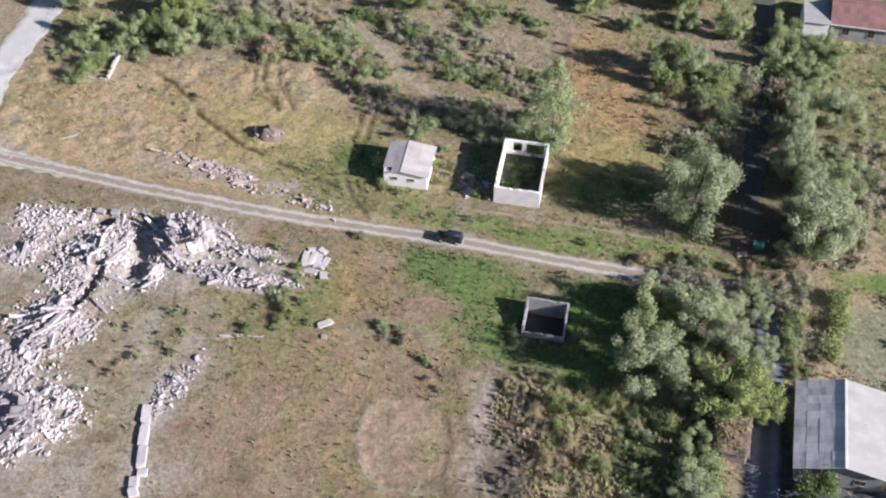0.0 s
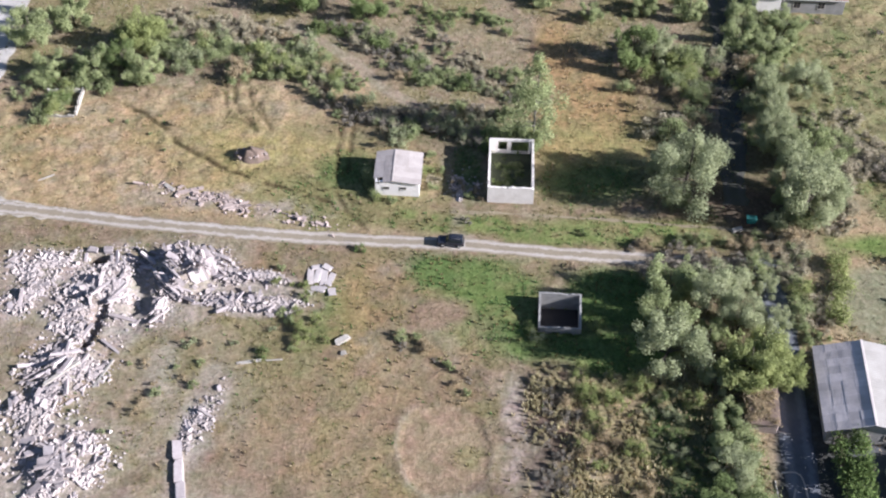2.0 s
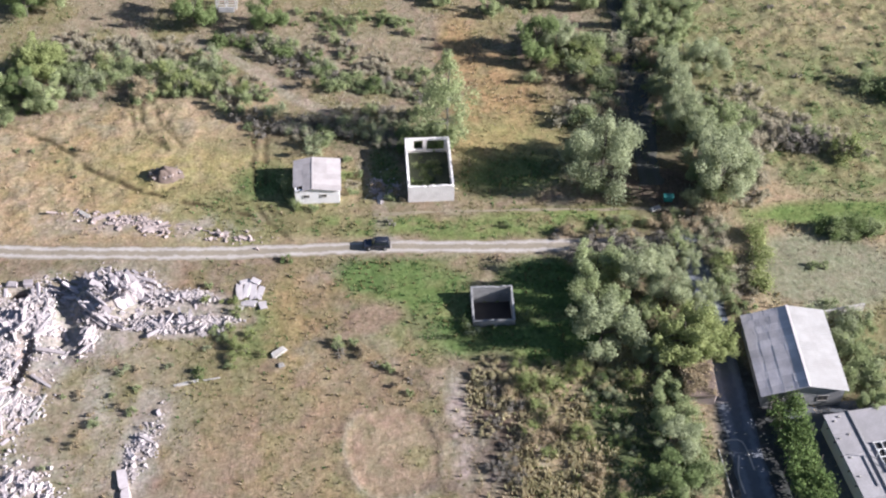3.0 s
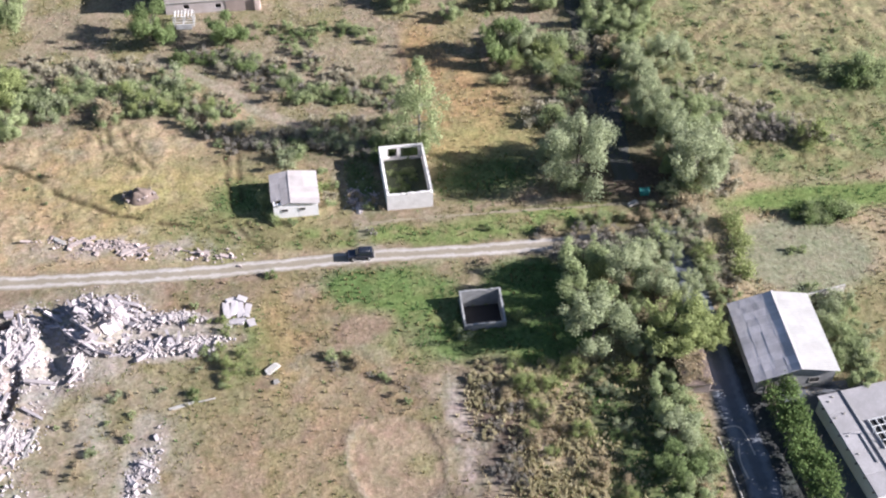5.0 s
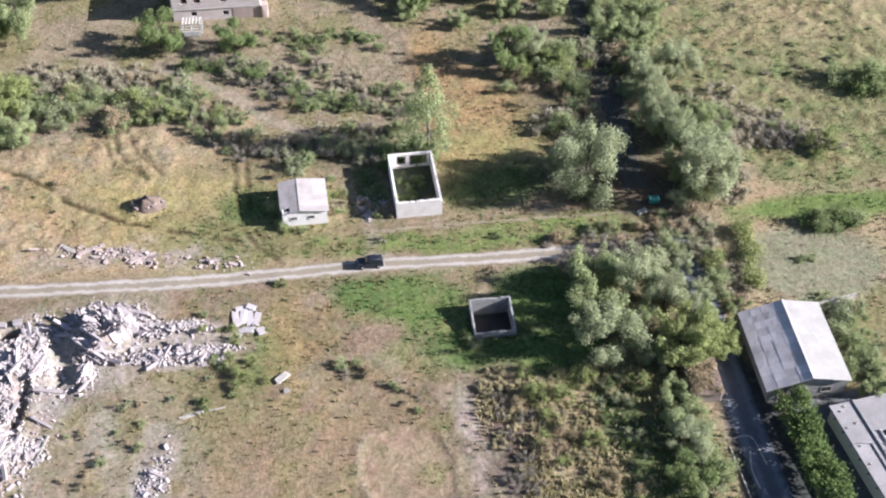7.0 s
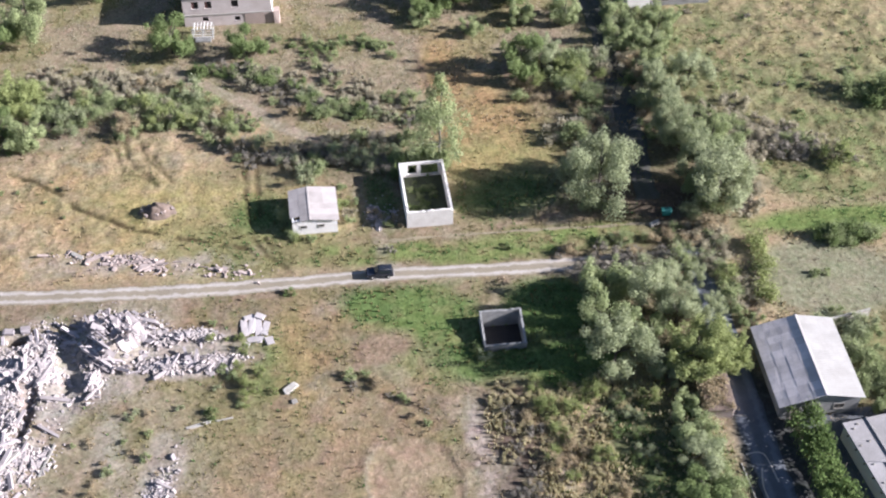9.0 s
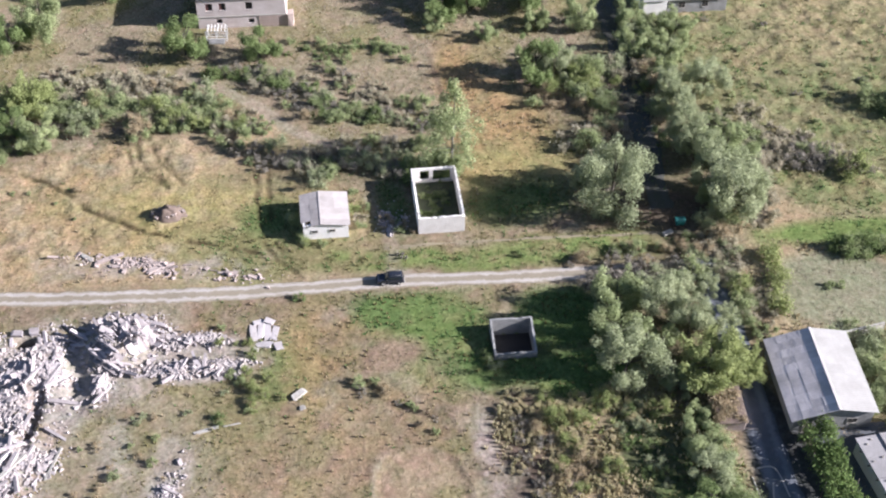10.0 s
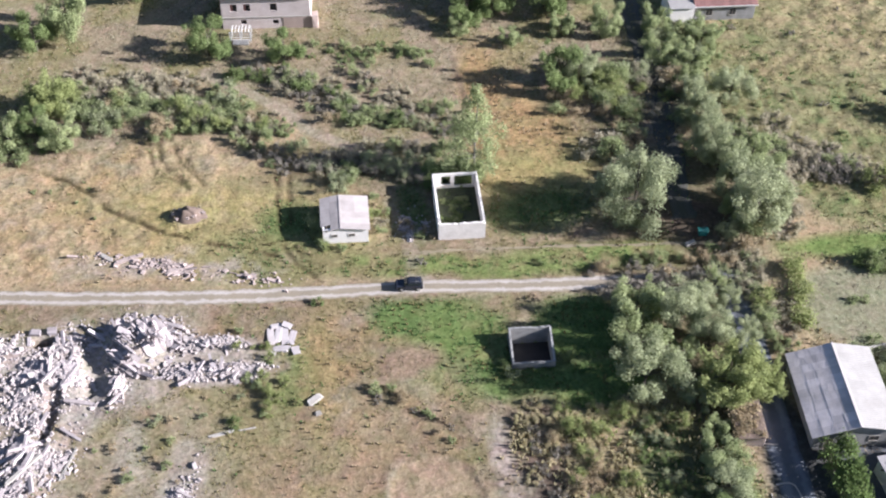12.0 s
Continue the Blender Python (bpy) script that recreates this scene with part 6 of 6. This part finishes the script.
rubble("rubble_heap", "loose stones in the dirt by the ruin", (7.0, 139.8, 2.4, 3.6, -10, 0.1), 14, 9, 240, 0.1)


def spoil_heap():
    """A low heap of dug earth with lumps and a few stones."""
    s = thing("spoil_heap", pose(-26.0, 150.2, z_at(-26.0, 150.2) - 0.9, 0, 0, -12), "low brown heap of dug earth on dry grass", "earth heap")
    n, m = 14, 40
    verts, faces = [(0, 0, 1.9)], []
    for k in range(1, n + 1):
        for j in range(m):
            a, r = 2 * math.pi * j / m, k / n
            x, y = 3.1 * r * math.cos(a), 1.9 * r * math.sin(a)
            lump = float(fbm(np.array([x]), np.array([y]), 1.1, 77)[0])
            verts.append((x * (0.85 + 0.3 * lump), y * (0.85 + 0.3 * lump), 1.9 * (1 - r ** 1.8) * (0.55 + 0.9 * lump)))
    faces += [(0, 1 + j, 1 + (j + 1) % m) for j in range(m)]
    for k in range(n - 1):
        o = 1 + k * m
        faces += [(o + j, o + m + j, o + m + (j + 1) % m, o + (j + 1) % m) for j in range(m)]
    part("earth", mesh_of("earth", verts, faces, MAT_SPOIL, True), s)
    rng = random.Random(3)
    for k in range(14):
        a, r = rng.uniform(0, 6.28), rng.uniform(0.3, 1.0)
        part("stone", chunk_mesh("stone", 300 + k, 0.5, 0.4, 0.3, MAT_PINK_STONE), s, "", pose(2.7 * r * math.cos(a), 1.6 * r * math.sin(a), 1.75 - 0.95 * r, 0, 0, k * 40))
    return s


spoil_heap()


def footing():
    f = thing("wall_footing", pose(-35.7, 82.0, 0, 0, 0, 93.5), "remaining strip of white concrete wall footing", "footing")
    rng = random.Random(5)
    x = 0.0
    while x < 12.4:
        n = rng.uniform(2.4, 3.6) if x > 4 else rng.uniform(0.9, 1.6)
        part("footing_block", chunk_mesh("footing_block", int(x * 10), n * 0.98, 1.25, 0.7, MAT_RUBBLE, 0.035), f, "", pose(x + n / 2, rng.uniform(-0.08, 0.08) + (0 if x > 4 else rng.uniform(-0.5, 0.5)), z_at(-36, 90) + rng.uniform(0.08, 0.16), rng.gauss(0, 2), rng.gauss(0, 2), rng.gauss(0, 2 if x > 4 else 14)))
        x += n
    return f


footing()


def slab_stack():
    s = thing("slab_stack", pose(-16.3, 121.4, z_at(-16.3, 121.4), 0, 0, -14), "stack of pale concrete slabs lying in weeds", "slabs")
    rng = random.Random(8)
    for x, y, z, w, d, t in ((-2.0, 0.9, 0.12, 0.95, 2.9, 10), (-1.0, 1.3, 0.14, 1.0, 3.2, -3), (0.0, 1.0, 0.12, 0.95, 2.8, 5), (1.0, 0.7, 0.1, 0.9, 2.6, -8), (-1.5, 2.9, 0.12, 1.6, 0.9, 18), (0.2, 2.8, 0.32, 0.9, 1.5, 60),
                             (-0.4, -1.3, 0.1, 2.3, 1.0, -6), (1.6, -1.7, 0.12, 1.2, 1.6, 18), (-1.6, -2.1, 0.06, 1.0, 0.7, -28)):
        part("concrete_slab", chunk_mesh("concrete_slab", rng.randint(0, 999), w, d, 0.2, MAT_SLAB, 0.1), s, "", pose(x, y, z, rng.gauss(0, 5), rng.gauss(0, 5), t))
    return s


slab_stack()
for x, y, turn, sx, sy, rx, ry, up in ((-34.4, 124.4, -62, 3.4, 2.1, 4, 30, 0.25), (-32.3, 125.6, -70, 3.0, 1.7, -6, 26, 0.2), (-45.4, 123.6, 72, 2.9, 1.5, 3, 4, 0.2), (-37.2, 123.4, -50, 2.8, 1.3, 10, 26, 0.2)):
    ob = tagged(new("fallen_concrete", chunk_mesh("fallen_concrete", int(-x * 7), sx, sy, 0.16, MAT_RUBBLE, 0.07)), "broad broken white concrete panel lying on rubble", "panel", "fallen panels")
    ob.matrix_basis = pose(x, y, z_at(x, y) + up, 0, 0, turn) @ pose(0, 0, 0, rx, ry, 0)
for name, label, x, y, turn, sx, sy, sz in (
    ("timber_plank", "pale weathered plank lying on dry grass", -27.2, 108.0, 4, 3.2, 0.5, 0.12), ("timber_plank", "short pale plank in the grass", -23.8, 107.9, -2, 2.2, 0.22, 0.1),
    ("stone_block", "pale boulder in brown weeds", -14.4, 110.2, 32, 2.2, 0.9, 0.35), ("stone_block", "small pale stone beside a boulder", -14.3, 107.9, 10, 0.8, 0.6, 0.3),
    ("timber_plank", "bleached board on golden grass", -58.2, 149.5, 25, 2.6, 0.25, 0.1), ("fallen_concrete", "tilted broken concrete panel beside rubble", -38.9, 144.7, -50, 2.2, 0.7, 0.18),
    ("concrete_girder", "long fallen concrete girder across the rubble", -52.0, 108.4, 39, 5.6, 0.55, 0.5), ("concrete_girder", "thin fallen concrete girder beside the rubble bank", -46.6, 108.4, 62, 5.0, 0.3, 0.3),
    ("stone_block", "pale stone on the grass mound", -24.4, 150.4, 20, 0.9, 0.6, 0.4), ("concrete_kerb", "white stone beside the waste container", 46.4, 124.6, 10, 1.8, 0.8, 0.4),
):
    ob = tagged(new(name, chunk_mesh(name, int(abs(x) * 10), sx, sy, sz, MAT_WALL_TOP, 0.15 if name == "stone_block" else 0.06)), label, name.split("_")[1])
    ob.matrix_basis = pose(x, y, z_at(x, y) + sz * 0.35, 0, 0, turn)

# ---------------------------------------------------------------- small things


def build_overgrown_ruin():
    """Low white walls of a small overgrown building at the edge of the grassland."""
    g = thing("overgrown_foundation", pose(-60.8, 164.7, 0, 0, 0, -8), "low broken white walls overgrown by green bushes", "ruin")
    part("side_wall", ragged_wall("side_wall", 6.4, 1.1, 0.35, MAT_WALL_TOP, 71, 0.2), g, "", pose(6.2, 0.3, 0, 0, 0, 90))
    part("front_wall", ragged_wall("front_wall", 5.8, 0.55, 0.3, MAT_WALL_TOP, 72, 0.15), g)
    part("back_wall", ragged_wall("back_wall", 5.8, 0.9, 0.3, MAT_WALL_TOP, 73, 0.3), g, "", pose(0, 6.4, 0))
    return g


build_overgrown_ruin()


def build_creeper_shed():
    """Low mud-walled shed by the lane, its flat roof and sides grown over with dry creeper."""
    b = thing("overgrown_shed", pose(37.0, 88.4, 0, 0, 0, -14), "low mud-walled shed grown over with dry brown creeper", "shed")
    part("wall", boxes("wall", [(0, 0, -0.4, 3.5, 6.4, 1.9)], MAT_PINK_STONE, 0.12, 0.1, 5), b)
    part("roof", boxes("roof", [(-0.2, -0.2, 1.9, 3.7, 6.6, 2.1)], MAT_SPOIL, 0.08, 0.06, 6), b, "flat earth roof")
    rng = random.Random(31)
    cs = [(rng.uniform(-0.2, 3.2), rng.uniform(0, 6.4), rng.uniform(1.8, 2.3)) for _ in range(120)] + [(rng.uniform(-0.3, 0.1), rng.uniform(0, 6.4), rng.uniform(0.4, 1.8)) for _ in range(24)]
    part("creeper", leaf_mesh("creeper", cs, [rng.uniform(0.25, 0.6) for _ in cs], 13000, 0.12, LEAF_DRY, 33, 1.6, 0.7, 0.6), b, "dry brown creeper")
    w = tagged(new("white_tank", boxes("white_tank", [(-0.55, -0.4, 0, 0.55, 0.4, 0.6)], MAT_WHITE_PAINT, 0.1, 0.03, 2)), "small white tank standing on the overgrown shed", "tank")
    w.matrix_basis = pose(39.9, 94.3, 2.1, 0, 0, -20)


build_creeper_shed()


def build_cistern():
    """A sunken cistern with two pale blocks on its rim."""
    c = thing("sunken_cistern", pose(-48.8, 130.2, 0, 0, 0, -10), "sunken stone cistern with pale blocks on its rim", "cistern")
    for k, (x, y, sx, sy, sz) in enumerate(((-1.2, 1.7, 1.5, 0.9, 0.7), (1.1, 1.8, 1.3, 1.0, 0.8), (-1.9, 0.2, 0.5, 1.6, 0.4), (2.0, 0.1, 0.5, 1.5, 0.4))):
        part("rim_block", chunk_mesh("rim_block", 700 + k, sx, sy, sz, MAT_RUBBLE, 0.08), c, "", pose(x, y, z_at(-48.8 + x, 130.2 + y) + 0.15, 0, 0, 7 * k - 9))


build_cistern()


def build_bin():
    b = thing("waste_container", pose(48.9, 125.8, z_at(48.9, 125.8) + 0.05, 0, 0, -14), "teal plastic waste container beside the lane", "container")
    bm = bmesh.new()
    bmesh.ops.create_cube(bm, size=1.0)
    for v in bm.verts:
        k = 1.0 if v.co.z > 0 else 0.84
        v.co = Vector((v.co.x * 1.5 * k, v.co.y * 1.05 * k, 0.2 + (v.co.z + 0.5) * 0.95))
    bmesh.ops.bevel(bm, geom=bm.edges[:], offset=0.05, segments=2, affect="EDGES")
    part("body", from_bm("body", bm, MAT_TEAL), b)
    bm = bmesh.new()
    n = 8
    rows = [[bm.verts.new((x, -0.55 + 1.1 * k / n, 1.16 + 0.2 * math.sin(math.pi * k / n))) for x in (-0.78, 0.78)] for k in range(n + 1)]
    for p, q in zip(rows, rows[1:]):
        bm.faces.new((p[0], p[1], q[1], q[0]))
    for side in (0, 1):
        bm.faces.new([r[side] for r in rows])
    bm.faces.new((rows[0][0], rows[0][1], rows[-1][1], rows[-1][0]))
    part("lid", from_bm("lid", bm, MAT_TEAL), b)
    for x in (-0.5, 0.5):
        for y in (-0.3, 0.3):
            part("wheel", pipe("wheel", [(x - 0.04, y, 0.1), (x + 0.04, y, 0.1)], 0.1, MAT_RUBBER, 10), b)
    return b


build_bin()


def build_car():
    """Dark boxy off-road car, nose along the track to the west."""
    car = thing("off_road_car", pose(3.05, 126.95, z_at(3.05, 126.95) + 0.05, 0, 0, 180 - 13), "dark blue boxy off-road car standing on the track", "car")
    L, W = 3.9, 1.66

    def shell(name, outline, half_low, half_high, material, bevel):
        bm = bmesh.new()
        zs = [p[1] for p in outline]
        lo, hi = min(zs), max(zs)
        rows = []
        for s in (-1, 1):
            rows.append([bm.verts.new((x, s * (half_low + (half_high - half_low) * (z - lo) / (hi - lo)), z)) for x, z in outline])
        n = len(outline)
        bm.faces.new(rows[0])
        bm.faces.new(rows[1][::-1])
        for k in range(n):
            bm.faces.new((rows[0][k], rows[0][(k + 1) % n], rows[1][(k + 1) % n], rows[1][k]))
        bmesh.ops.recalc_face_normals(bm, faces=bm.faces[:])
        bmesh.ops.bevel(bm, geom=bm.edges[:], offset=bevel, segments=2, affect="EDGES")
        return from_bm(name, bm, material, False)

    part("body", shell("body", [(-1.92, 0.38), (1.9, 0.38), (1.95, 0.62), (1.88, 0.92), (0.75, 1.02), (-1.9, 1.04), (-1.95, 0.7)], 0.80, 0.83, MAT_CAR, 0.05), car)
    part("cabin", shell("cabin", [(-1.86, 1.03), (0.72, 1.02), (0.2, 1.58), (-0.1, 1.64), (-1.6, 1.63), (-1.75, 1.55)], 0.80, 0.66, MAT_CAR, 0.06), car)
    part("windscreen", boxes("windscreen", [(-0.01, -0.6, -0.3, 0.01, 0.6, 0.3)], MAT_GLASS), car, "dark windscreen glass", pose(0.48, 0, 1.32, 0, -43, 0))
    part("rear_window", boxes("rear_window", [(-0.01, -0.55, -0.2, 0.01, 0.55, 0.2)], MAT_GLASS), car, "dark rear glass", pose(-1.83, 0, 1.32, 0, 12, 0))
    for s in (-1, 1):
        for x0, x1 in ((-1.6, -0.95), (-0.88, 0.1)):
            part("side_window", boxes("side_window", [(x0, -0.01, -0.19, x1, 0.01, 0.19)], MAT_GLASS), car, "dark side glass", pose(0, s * 0.745, 1.33, s * 13, 0, 0))
        part("headlight", pipe("headlight", [(1.9, s * 0.6, 0.76), (1.95, s * 0.6, 0.76)], 0.1, MAT_LAMP, 12), car, "round headlight")
        part("tail_light", boxes("tail_light", [(-1.97, s * 0.7 - 0.06, 0.72, -1.92, s * 0.7 + 0.06, 0.92)], MAT_RED_SHEET), car, "red tail light")
        part("mirror", boxes("mirror", [(0.4, s * 0.9 - 0.09, 1.05, 0.5, s * 0.9 + 0.09, 1.2)], MAT_RUBBER, 0.02), car)
    for x in (-1.18, 1.2):
        for s in (-1, 1):
            w = part("wheel", pipe("tyre", [(x, s * 0.86, 0.34), (x, s * 0.64, 0.34)], 0.34, MAT_RUBBER, 18), car, "black tyre")
            part("rim", pipe("rim", [(x, s * 0.865, 0.34), (x, s * 0.80, 0.34)], 0.2, MAT_STEEL, 14), w, "dull steel rim")
    for x0, x1, n in ((1.93, 2.04, "front_bumper"), (-2.04, -1.93, "rear_bumper")):
        part(n, boxes(n, [(x0, -0.78, 0.42, x1, 0.78, 0.58)], MAT_RUBBER, 0.03), car)
    for s in (-1, 1):
        part("roof_rail", pipe("roof_rail", [(-1.5, s * 0.5, 1.68), (-0.1, s * 0.5, 1.69)], 0.025, MAT_STEEL), car)
    return car


build_car()


def kerb_line():
    k = thing("lane_kerb", pose(36.2, 70.0, 0, 0, 0, 79), "pale curved concrete kerb beside the lane", "kerb")
    for n in range(9):
        part("kerb_stone", boxes("kerb_stone", [(n * 1.2, -0.09, -0.2, n * 1.2 + 1.17, 0.09, 0.2)], MAT_WALL_TOP, 0.02, 0.01, n), k, "", pose(0, 0.004 * n * n, z_at(37, 75), 0, 0, 0))
    return k


kerb_line()
